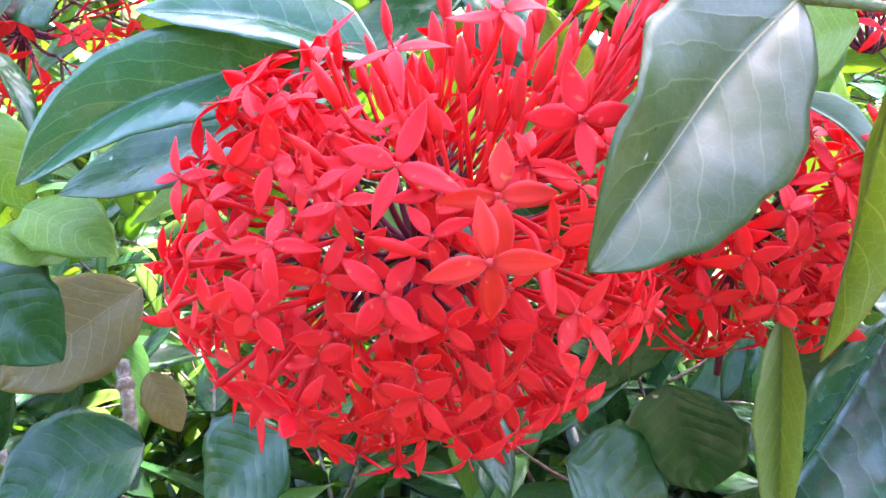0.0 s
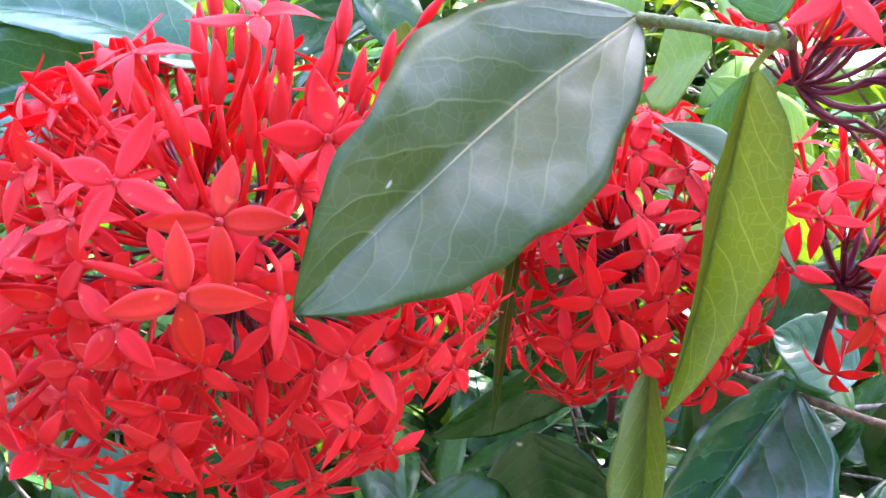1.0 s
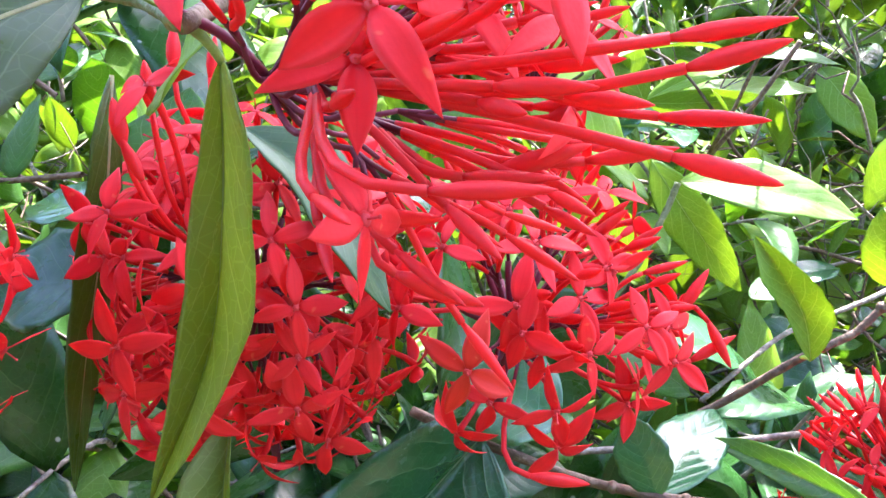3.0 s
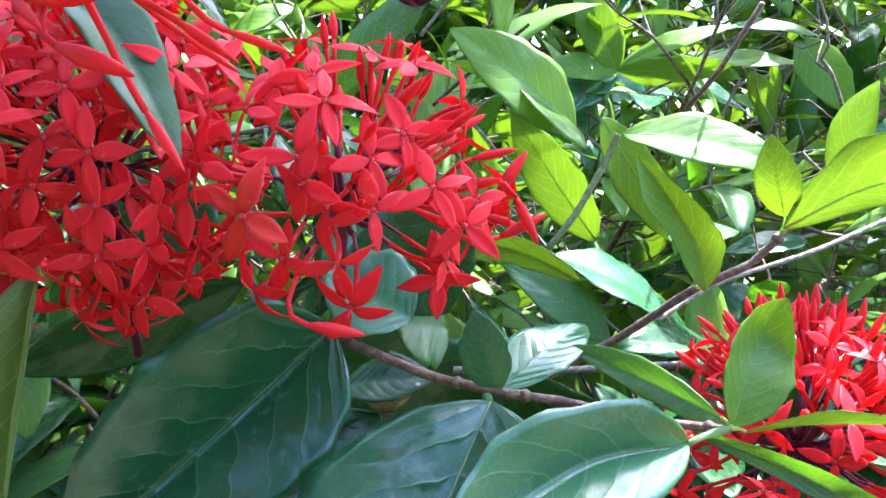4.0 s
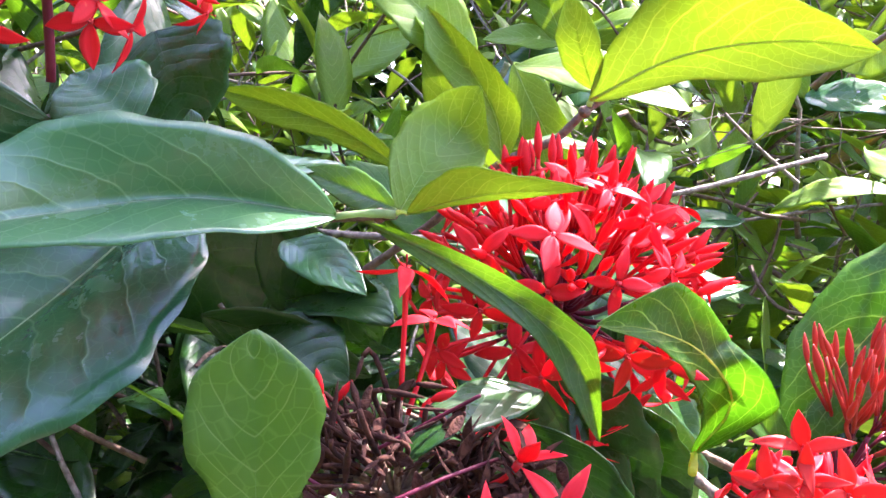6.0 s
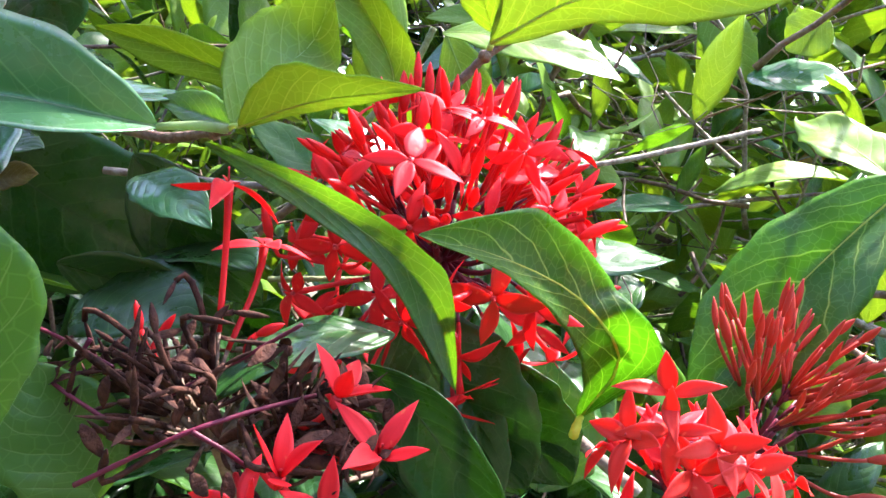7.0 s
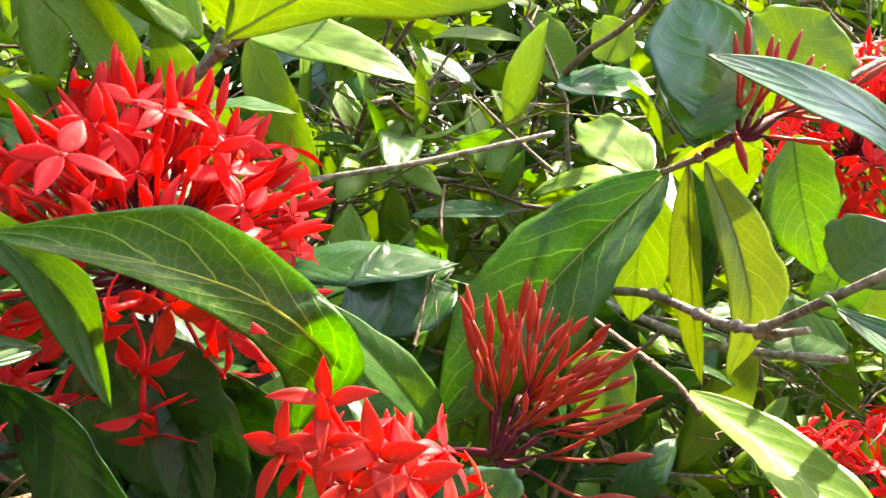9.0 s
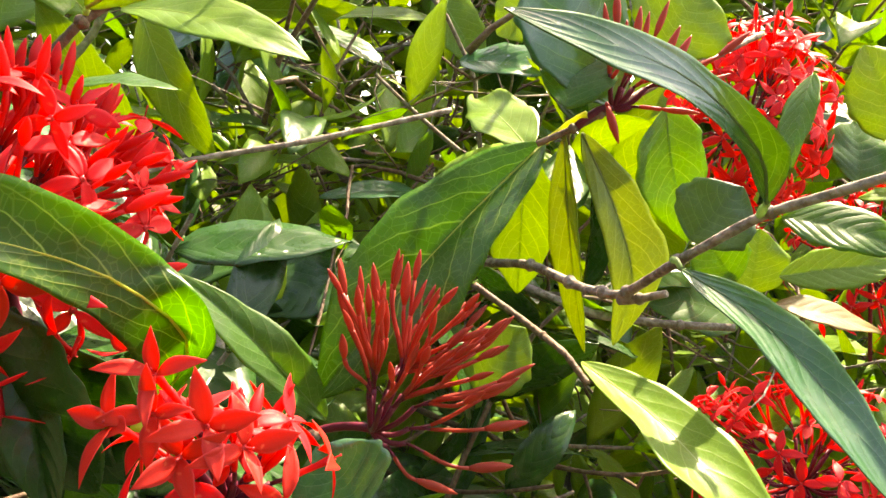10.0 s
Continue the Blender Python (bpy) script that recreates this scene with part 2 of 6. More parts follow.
def sweep(points, radii, sides=6, cap=True):
    """A tube through the points; returns verts and faces."""
    pts = np.asarray(points, dtype=float)
    n = len(pts)
    tang = np.gradient(pts, axis=0)
    s, u, _ = frame_of(tang[0])
    verts, faces = [], []
    for i in range(n):
        a = unit(tang[i])
        s = unit(s - a * np.dot(s, a))
        u = np.cross(a, s)
        for k in range(sides):
            w = 2 * math.pi * k / sides
            verts.append(pts[i] + radii[i] * (math.cos(w) * s + math.sin(w) * u))
    for i in range(n - 1):
        for k in range(sides):
            k2 = (k + 1) % sides
            faces.append((i * sides + k, i * sides + k2, (i + 1) * sides + k2, (i + 1) * sides + k))
    if cap:
        faces.append(tuple(range(sides - 1, -1, -1)))
        faces.append(tuple((n - 1) * sides + k for k in range(sides)))
    return verts, faces


def bezier(p0, p1, p2, p3, n):
    t = np.linspace(0, 1, n)[:, None]
    p0, p1, p2, p3 = (np.asarray(p, dtype=float) for p in (p0, p1, p2, p3))
    return (1 - t) ** 3 * p0 + 3 * (1 - t) ** 2 * t * p1 + 3 * (1 - t) * t * t * p2 + t ** 3 * p3


def arc(base, tip, bulge, n):
    """Points from base to tip that bow by the vector bulge."""
    b, e, g = (np.asarray(v, dtype=float) for v in (base, tip, bulge))
    return bezier(b, b + (e - b) * 0.33 + g * 1.33, b + (e - b) * 0.67 + g * 1.33, e, n)


def joined(pieces):
    """One mesh's verts and faces out of several."""
    verts, faces = [], []
    for v, f in pieces:
        o = len(verts)
        verts.extend(v)
        faces.extend(tuple(i + o for i in q) for q in f)
    return verts, faces


# ---- leaves ----
def leaf_grid(base, tip, width, face, sag=0.0, fold=0.12, wave=0.03, twist=0.0, peak=0.45, rows=18, cols=8, seed=0, thick=0.00035, curl=0.0, bow=(0, 0, 0), quilt=0.0):
    """A blade with two skins. face: the way its upper side looks. sag: how far it bows along face, as a part of its length.
    fold: how far the halves rise from the midrib; curl: the same growing towards the edge; twist: degrees from base to tip."""
    rnd = random.Random(seed)
    b, e = np.asarray(base, dtype=float), np.asarray(tip, dtype=float)
    length = np.linalg.norm(e - b)
    ax = (e - b) / length
    nrm = unit(np.asarray(face, dtype=float) - ax * np.dot(face, ax))
    mid = arc(b, e, nrm * sag * length + np.asarray(bow, dtype=float), rows + 1)
    tang = np.gradient(mid, axis=0)
    ph = [rnd.uniform(0, 6.28) for _ in range(6)]
    e2 = 0.95
    e1 = e2 * peak / (1 - peak)
    top = peak ** e1 * (1 - peak) ** e2
    verts, uvs = [], []
    for layer in (0.5, -0.5):
        for i in range(rows + 1):
            s = i / rows
            ss = 0.004 + 0.992 * s
            half = 0.5 * width * (ss ** e1 * (1 - ss) ** e2 / top)
            a = unit(tang[i])
            up = unit(nrm - a * np.dot(nrm, a))
            side = np.cross(a, up)
            w = radians(twist) * (s - 0.5)
            side, up = side * math.cos(w) + up * math.sin(w), up * math.cos(w) - side * math.sin(w)
            for j in range(cols + 1):
                v = 2 * j / cols - 1
                h = half * (abs(v) * fold + curl * v * v)
                h += wave * width * v * v * math.sin(9 * s + ph[0] + (2.0 if v > 0 else 0.0)) * 0.6
                h += wave * width * 0.5 * math.sin(16 * s + ph[1] + v * 1.5) * abs(v)
                if quilt:
                    run = 7.5 * s - 5.5 * (abs(v) * 0.5) ** 1.25 + 0.17
                    h += quilt * width * abs(math.sin(math.pi * run)) ** 0.6 * (1 - v ** 4) * min(1, 3 * abs(v))
                edge = 1 + 0.035 * math.sin(23 * s + ph[2] + (1.7 if v > 0 else 0)) + 0.02 * math.sin(41 * s + ph[3])
                q = mid[i] + side * half * v * (edge if abs(v) > 0.9 else 1) * math.sqrt(max(0.2, 1 - fold * fold * 0.5)) + up * (h + layer * thick)
                verts.append(q)
                uvs.append((s, j / cols))
    m = (rows + 1) * (cols + 1)
    faces = []
    for i in range(rows):
        for j in range(cols):
            a0 = i * (cols + 1) + j
            faces.append((a0, a0 + 1, a0 + cols + 2, a0 + cols + 1))
            faces.append((m + a0, m + a0 + cols + 1, m + a0 + cols + 2, m + a0 + 1))
    rim = [j for j in range(cols + 1)] + [i * (cols + 1) + cols for i in range(1, rows + 1)]
    rim += [rows * (cols + 1) + j for j in range(cols - 1, -1, -1)] + [i * (cols + 1) for i in range(rows - 1, 0, -1)]
    for k in range(len(rim)):
        x, y = rim[k], rim[(k + 1) % len(rim)]
        faces.append((y, x, m + x, m + y))
    return verts, faces, uvs, mid, tang


def rib_material(name, col):
    m = bark_material(name, col, tuple(c * 0.8 for c in col), tuple(min(1, c * 1.15) for c in col), 0.45)
    n, l = m.node_tree.nodes, m.node_tree.links
    tl = n.new("ShaderNodeBsdfTranslucent")
    tl.inputs["Color"].default_value = (*(min(1, c * 1.7) for c in col), 1)
    mix = n.new("ShaderNodeMixShader")
    mix.inputs[0].default_value = 0.5
    l.new(n["Principled BSDF"].outputs[0], mix.inputs[1])
    l.new(tl.outputs[0], mix.inputs[2])
    l.new(mix.outputs[0], n["Material Output"].inputs["Surface"])
    return m


RIB = {}
for key, col in (("dark", (0.09, 0.14, 0.05)), ("glossy", (0.20, 0.30, 0.14)), ("mid", (0.24, 0.34, 0.08)), ("net", (0.52, 0.55, 0.09)), ("olive", (0.26, 0.31, 0.12)), ("smooth", (0.16, 0.22, 0.09)), ("dull", (0.44, 0.40, 0.20)), ("young", (0.42, 0.50, 0.14)), ("old", (0.42, 0.34, 0.12)), ("pale", (0.20, 0.28, 0.12))):
    RIB[key] = rib_material("midrib_" + key, col)

leaf_count = [0]


def leaf(base, tip, width, face, kind, label, sag=0.06, fold=0.12, wave=0.03, twist=0.0, peak=0.45, curl=0.0, bow=(0, 0, 0), quilt=0.007, petiole=None, name="leaf"):
    """One leaf: an Empty at its base over blade, midrib and stalk. petiole: the point of the twig that its stalk grows from."""
    leaf_count[0] += 1
    ob = tagged(new(name), label, "leaf", "ixora leaves")
    ob.empty_display_size = 0.01
    ob.location = base
    rel = lambda v: [np.asarray(q) - np.asarray(base) for q in v]
    v, f, uv, mid, tang = leaf_grid(base, tip, width, face, sag, fold, wave, twist, peak, 48, 14, leaf_count[0], curl=curl, bow=bow, quilt=quilt)
    mesh_object("blade", rel(v), f, LEAVES[kind], ob, uv)
    k = 13
    pts = [mid[4 * i] for i in range(k)]
    L = np.linalg.norm(np.asarray(tip) - np.asarray(base))
    rad = [max(0.00018, L * (0.0058 * (1 - i / (k - 0.6)) ** 0.8)) for i in range(k)]
    v2, f2 = sweep(pts, rad, 6)
    mesh_object("midrib", rel(v2), f2, RIB[kind], ob)
    if petiole is not None:
        pv, pf = sweep(arc(base, petiole, unit(face) * 0.0008, 6), [L * 0.010] * 3 + [L * 0.013] * 3, 8)
        mesh_object("leaf_stalk", rel(pv), pf, RIB[kind], ob)
    return ob


def formed_leaf(base, tip, stations, kind, label, wave=0.02, camber=0.16, quilt=0.007, peak=0.46, petiole=None, name="leaf"):
    """A leaf whose midrib bends through stations and whose two halves are tilted each its own way.
    stations: (part of the length, point of the midrib, way to one edge, way to the other edge)."""
    leaf_count[0] += 1
    rnd = random.Random(leaf_count[0])
    ph = [rnd.uniform(0, 6.28) for _ in range(4)]
    rows, cols, thick = 48, 16, 0.00035
    knots = [(0.0, np.asarray(base, dtype=float))] + [(q[0], np.asarray(q[1], dtype=float)) for q in stations] + [(1.0, np.asarray(tip, dtype=float))]
    ks = np.array([k[0] for k in knots])
    kp = np.array([k[1] for k in knots])
    slope = np.gradient(kp, ks, axis=0)
    e2 = 0.92
    e1 = e2 * peak / (1 - peak)
    top = peak ** e1 * (1 - peak) ** e2
    shape = lambda s: s ** e1 * (1 - s) ** e2 / top
    ways = [np.array([np.asarray(q[2 + k], dtype=float) / shape(q[0]) for q in stations]) for k in (0, 1)]
    at = [q[0] for q in stations]
    ob = tagged(new(name), label, "leaf", "ixora leaves")
    ob.empty_display_size = 0.01
    ob.location = base
    mid = []
    for i in range(rows + 1):
        t = i / rows
        k = min(max(int(np.searchsorted(ks, t)) - 1, 0), len(ks) - 2)
        d = ks[k + 1] - ks[k]
        w = (t - ks[k]) / d
        mid.append((2 * w ** 3 - 3 * w * w + 1) * kp[k] + (w ** 3 - 2 * w * w + w) * d * slope[k] + (3 * w * w - 2 * w ** 3) * kp[k + 1] + (w ** 3 - w * w) * d * slope[k + 1])
    mid = np.array(mid)
    tang = np.gradient(mid, axis=0)
    verts, uvs = [], []
    for layer in (0.5, -0.5):
        for i in range(rows + 1):
            t = i / rows
            p = shape(0.004 + 0.992 * t)
            half = [np.array([np.interp(t, at, ways[k][:, c]) for c in range(3)]) * p for k in (0, 1)]
            a = unit(tang[i])
            width = np.linalg.norm(half[0]) + np.linalg.norm(half[1])
            up = unit(np.cross(a, half[1] - half[0]))
            for j in range(cols + 1):
                v = 2 * j / cols - 1
                h = half[0] if v < 0 else half[1]
                n = np.cross(a, h) if v > 0 else np.cross(h, a)
                n = unit(n) if np.linalg.norm(n) > 1e-12 else up
                u = abs(v)
                edge = 1 + (0.03 * math.sin(21 * t + ph[2] + (1.7 if v > 0 else 0)) + 0.018 * math.sin(43 * t + ph[3])) * u ** 6
                lift = camber * np.linalg.norm(h) * (u - u * u)
                lift += wave * width * (v * v * math.sin(9 * t + ph[0] + (2.0 if v > 0 else 0.0)) * 0.5 + 0.4 * math.sin(17 * t + ph[1] + v * 1.5) * u)
                run = 7.5 * t - 5.5 * (u * 0.5) ** 1.25 + 0.17
                lift += quilt * width * abs(math.sin(math.pi * run)) ** 0.6 * (1 - u ** 4) * min(1, 3 * u)
                verts.append(mid[i] + h * u * edge + n * lift + up * layer * thick - np.asarray(base))
                uvs.append((t, j / cols))
    m = (rows + 1) * (cols + 1)
    faces = []
    for i in range(rows):
        for j in range(cols):
            a0 = i * (cols + 1) + j
            faces.append((a0, a0 + 1, a0 + cols + 2, a0 + cols + 1))
            faces.append((m + a0, m + a0 + cols + 1, m + a0 + cols + 2, m + a0 + 1))
    rim = [j for j in range(cols + 1)] + [i * (cols + 1) + cols for i in range(1, rows + 1)]
    rim += [rows * (cols + 1) + j for j in range(cols - 1, -1, -1)] + [i * (cols + 1) for i in range(rows - 1, 0, -1)]
    for k in range(len(rim)):
        x, y = rim[k], rim[(k + 1) % len(rim)]
        faces.append((y, x, m + x, m + y))
    mesh_object("blade", verts, faces, LEAVES[kind], ob, uvs)
    L = np.linalg.norm(np.asarray(tip) - np.asarray(base))
    k = 13
    v2, f2 = sweep(mid[::4] - np.asarray(base), [max(0.00018, L * (0.0062 * (1 - i / (k - 0.6)) ** 0.8)) for i in range(k)], 6)
    mesh_object("midrib", v2, f2, RIB[kind], ob)
    if petiole is not None:
        pv, pf = sweep(arc(base, petiole, (0, 0, 0.0008), 6) - np.asarray(base), [L * 0.010] * 3 + [L * 0.013] * 3, 8)
        mesh_object("leaf_stalk", pv, pf, RIB[kind], ob)
    return ob


# ---- flowers ----
def petal_mesh(seed, length=0.0132, width=0.0047, thick=0.0003):
    """A pointed petal along +x from the throat, its upper side towards +z; slightly cupped, the tip bent back."""
    rnd = random.Random(seed)
    rows, cols = 9, 4
    bend, cup, tw = rnd.uniform(-0.55, 0.22), rnd.uniform(0.0, 0.45), rnd.uniform(-0.6, 0.6)
    length *= rnd.uniform(0.92, 1.1)
    width *= rnd.uniform(0.85, 1.15)
    verts = []
    for layer in (0.5, -0.5):
        for i in range(rows + 1):
            s = i / rows
            half = 0.5 * width * (0.16 * (1 - s) + 1.0 * (math.sin(math.pi * s ** 0.92) ** 0.9) * (1 - 0.25 * s * s)) + 0.00004
            for j in range(cols + 1):
                v = 2 * j / cols - 1
                z = length * bend * s * s + half * cup * v * v + half * tw * s * v
                verts.append((0.0006 + length * s * (1 - 0.12 * abs(bend) * s), half * v, z + layer * thick * (1 - 0.7 * abs(v))))
    m = (rows + 1) * (cols + 1)
    faces = []
    for i in range(rows):
        for j in range(cols):
            a = i * (cols + 1) + j
            faces.append((a, a + cols + 1, a + cols + 2, a + 1))
            faces.append((m + a, m + a + 1, m + a + cols + 2, m + a + cols + 1))
    rim = [j for j in range(cols + 1)] + [i * (cols + 1) + cols for i in range(1, rows + 1)]
    rim += [rows * (cols + 1) + j for j in range(cols - 1, -1, -1)] + [i * (cols + 1) for i in range(rows - 1, 0, -1)]
    for k in range(len(rim)):
        x, y = rim[k], rim[(k + 1) % len(rim)]
        faces.append((x, y, m + y, m + x))
    return verts, faces


def shared(name, verts, faces, material):
    me = bpy.data.meshes.new(name)
    me.from_pydata([tuple(v) for v in verts], [], faces)
    lay = me.uv_layers.new(name="UVMap")
    idx = np.zeros(len(me.loops), dtype=np.int32)
    me.loops.foreach_get("vertex_index", idx)
    row = idx % 50                      # ten rows of five points on each skin
    lay.data.foreach_set("uv", np.stack([row // 5 / 9.0, row % 5 / 4.0], 1).astype(np.float32).ravel())
    me.materials.append(material)
    me.polygons.foreach_set("use_smooth", np.ones(len(me.polygons), dtype=bool))
    me.update()
    return me


PETALS = [shared("petal", *petal_mesh(40 + k), PETAL) for k in range(14)]
PETALS_ORANGE = [shared("petal", *petal_mesh(80 + k, 0.0138, 0.0050), PETAL_ORANGE) for k in range(6)]
BUD_PROFILE = ((0.0, 0.0007), (0.12, 0.0012), (0.3, 0.0018), (0.55, 0.0018), (0.78, 0.0012), (0.93, 0.0006), (1.0, 0.00012))


def bud_tip(length, fat=1.0):
    return sweep([(0, 0, length * s) for s, _ in BUD_PROFILE], [r * fat for _, r in BUD_PROFILE], 8)


def place_matrix(pos, axis, spin):
    s, u, a = frame_of(axis)
    c, k = math.cos(spin), math.sin(spin)
    x, y = s * c + u * k, u * c - s * k
    return Matrix(((x[0], y[0], a[0], pos[0]), (x[1], y[1], a[1], pos[1]), (x[2], y[2], a[2], pos[2]), (0, 0, 0, 1)))


def to_local(m, pts):
    inv = np.array(m.inverted())
    p = np.asarray(pts, dtype=float)
    return p @ inv[:3, :3].T + inv[:3, 3]


class Head:
    """A flower head: branching stalks from hub, each ending in an open flower or a bud."""

    def __init__(self, hub, root, label, stalk_part=0.38, name="flower_head", thick=1.0, origin=(0, 0, 0)):
        self.hub = np.asarray(hub, dtype=float)
        self.thing = tagged(new(name), label, "flower", "ixora flower heads")
        self.thing.empty_display_size = 0.01
        self.thing.location = hub
        self.stalk_part, self.thick = stalk_part, thick
        self.stalks = []
        self.forks = []
        if root is not None:
            self.stalks.append(sweep(arc(root, hub, (0, 0, 0.002), 8), [0.0017 * thick] * 8, 8))

    def way_out(self, pos, rnd, sag):
        """The run of one stalk and tube from the hub to pos: a shared fork, then its own way."""
        d = pos - self.hub
        L = np.linalg.norm(d)
        best = None
        for f in self.forks:
            if np.dot(unit(f - self.hub), unit(d)) > 0.94:
                best = f
                break
        if best is None:
            best = self.hub + unit(unit(d) + np.array([rnd.uniform(-.12, .12) for _ in range(3)])) * L * self.stalk_part * rnd.uniform(0.85, 1.15)
            self.forks.append(best)
            r = 0.0011 * self.thick
            self.stalks.append(sweep(arc(self.hub, best, np.array((0, 0, -0.06 * L * sag)), 6), [r * 1.2, r * 1.1, r, r, r, r * 0.95], 6))
        return best, L

    def flower(self, pos, axis, spin, rnd, size=1.0, orange=False, sag=1.0, spread=0.0):
        pos = np.asarray(pos, dtype=float)
        fork, L = self.way_out(pos, rnd, sag)
        m = place_matrix(pos, axis, spin)
        a = unit(axis)
        d = np.linalg.norm(pos - fork)
        run = bezier(fork, fork + unit(fork - self.hub) * d * 0.3, pos - a * d * 0.35, pos, 10)
        cut = 3
        pr = [0.00062] * (cut + 1)
        self.stalks.append(sweep(run[:cut + 1], pr, 5))
        tube = sweep(to_local(m, run[cut:]), [0.0007, 0.00085, 0.0008, 0.0008, 0.00085, 0.0010, 0.0013], 6)
        throat = sweep([(0, 0, -0.0002), (0, 0, 0.0003), (0, 0, 0.0005)], [0.0011, 0.0009, 0.0005], 6)
        reach = rnd.choice((0.0014, 0.0030, 0.0042))
        style = sweep([(0, 0, 0.0004), (0, 0, reach * 0.8), (0, 0, reach * 0.92), (0, 0, reach)], [0.00022, 0.00022, 0.0004, 0.0001], 5)
        ob = mesh_object("flower", *joined([tube, throat, style]), [TUBE, THROAT], self.thing,
                         slots=[0] * len(tube[1]) + [1] * (len(throat[1]) + len(style[1])))
        ob.matrix_parent_inverse = Matrix.Translation(-Vector(self.hub))
        ob.matrix_basis = m
        for k in range(4):
            me = (PETALS_ORANGE if orange else PETALS)[rnd.randrange(6 if orange else 14)]
            p = new("petal", me)
            p.parent = ob
            lift = rnd.uniform(-0.28, 0.35) + spread
            p.matrix_basis = (Matrix.Rotation(k * math.pi / 2 + rnd.uniform(-0.16, 0.16), 4, "Z") @
                              Matrix.Rotation(-lift, 4, "Y") @ Matrix.Rotation(rnd.uniform(-0.3, 0.3), 4, "X") @
                              Matrix.Diagonal((size * rnd.uniform(0.92, 1.08), size * rnd.uniform(0.9, 1.1), size, 1)))
        return ob

    def bud(self, pos, axis, rnd, length=0.013, sag=1.0, fat=1.0, material=None):
        """pos: the bud's point; axis: the way it points."""
        pos = np.asarray(pos, dtype=float)
        a = unit(axis)
        start = pos - a * length
        fork, L = self.way_out(start, rnd, sag)
        m = place_matrix(start, axis, rnd.uniform(0, 6))
        d = np.linalg.norm(start - fork)
        run = bezier(fork, fork + unit(fork - self.hub) * d * 0.35, start - a * d * 0.35, start, 8)
        self.stalks.append(sweep(run[:3], [0.0006] * 3, 5))
        tube = sweep(to_local(m, run[2:]), [0.00075, 0.00085, 0.0008, 0.0008, 0.0008, 0.0008], 6)
        ob = mesh_object("bud", *joined([tube, bud_tip(length, fat * rnd.uniform(0.85, 1.15))]), material or BUD, self.thing)
        ob.matrix_parent_inverse = Matrix.Translation(-Vector(self.hub))
        ob.matrix_basis = m
        return ob

    def dome(self, axis, radius, flowers, buds, seed, cone=100.0, bud_cone=40.0, squash=(1, 1, 1), bud_axis=None, size=1.0, out=0.25, bud_reach=1.12, orange=0.0, sag=1.0, fat=0.85, inner=0.82, dull=False, clear=None):
        """Flowers spread over a dome round axis, buds round bud_axis; clear: a way and the degrees round it that stay free of flowers."""
        rnd = random.Random(seed)
        s, u, a = frame_of(axis)
        sq = np.asarray(squash, dtype=float)
        for i in range(flowers):
            c = 1 - (i + 0.5) / flowers * (1 - math.cos(radians(cone)))
            w = i * 2.39996 + rnd.uniform(-0.25, 0.25)
            r = math.sqrt(max(0, 1 - c * c))
            d = s * r * math.cos(w) + u * r * math.sin(w) + a * c
            d = unit(d + np.array([rnd.gauss(0, 0.05) for _ in range(3)]))
            if clear is not None and np.dot(d, unit(clear[0])) > math.cos(radians(clear[1])):
                continue
            pos = self.hub + d * sq * radius * rnd.uniform(inner, 1.06)
            face = unit(d + np.array([rnd.gauss(0, out) for _ in range(3)]))
            self.flower(pos, face, rnd.uniform(0, 6.28), rnd, size * rnd.uniform(0.9, 1.1), rnd.random() < orange, sag)
        s, u, a = frame_of(axis if bud_axis is None else bud_axis)
        for i in range(buds):
            c = 1 - (i + 0.5) / buds * (1 - math.cos(radians(bud_cone)))
            w = i * 2.39996 + rnd.uniform(-0.4, 0.4)
            r = math.sqrt(max(0, 1 - c * c))
            d = unit(s * r * math.cos(w) + u * r * math.sin(w) + a * c + np.array([rnd.gauss(0, 0.05) for _ in range(3)]))
            pos = self.hub + d * sq * radius * bud_reach * rnd.uniform(0.85, 1.08)
            self.bud(pos, unit(d + np.array([rnd.gauss(0, 0.12) for _ in range(3)])), rnd, rnd.uniform(0.009, 0.016), sag, fat, BUD_DULL if dull else None)
        return self

    def done(self, material=None):
        v, f = joined(self.stalks)
        mesh_object("stalk", [q - self.hub for q in map(np.asarray, v)], f, material or STALK, self.thing)
        return self.thing


# ---- twigs and bush ----
def stem(points, r0, r1, material, label, knots=(), name="branch"):
    """A branch through the points, thinning from r0 to r1, with swollen knots."""
    p = np.asarray(points, dtype=float)
    t = np.linspace(0, 1, len(p))
    k = max(16, len(p) * 8)
    tt = np.linspace(0, 1, k)
    q = np.stack([np.interp(tt, t, p[:, i]) for i in range(3)], 1)
    for _ in range(4):
        q[1:-1] = 0.25 * q[:-2] + 0.5 * q[1:-1] + 0.25 * q[2:]
    rad = r0 + (r1 - r0) * tt
    rad = rad * (1 + 0.05 * np.sin(tt * 61) + 0.04 * np.sin(tt * 137 + 1))
    o = p[0]
    v, f = sweep(q - o, rad, 9)
    ob = tagged(mesh_object(name, v, f, material), label, "branch", "ixora branches")
    ob.location = tuple(o)
    for c in knots:
        i = min(max(int(c * (k - 1)), 1), k - 3)
        a, b = q[i] - o, q[i + 1] - o
        way = unit(b - a)
        kr = float(rad[i])
        kv, kf = sweep([a - way * kr * 1.1, a - way * kr * 0.5, a, a + way * kr * 0.5, a + way * kr * 1.2], [kr * 0.9, kr * 1.3, kr * 1.5, kr * 1.35, kr * 0.9], 9)
        mesh_object("knot", kv, kf, material, ob)
    return ob


KINDS = ("dark", "mid", "young", "pale", "old")


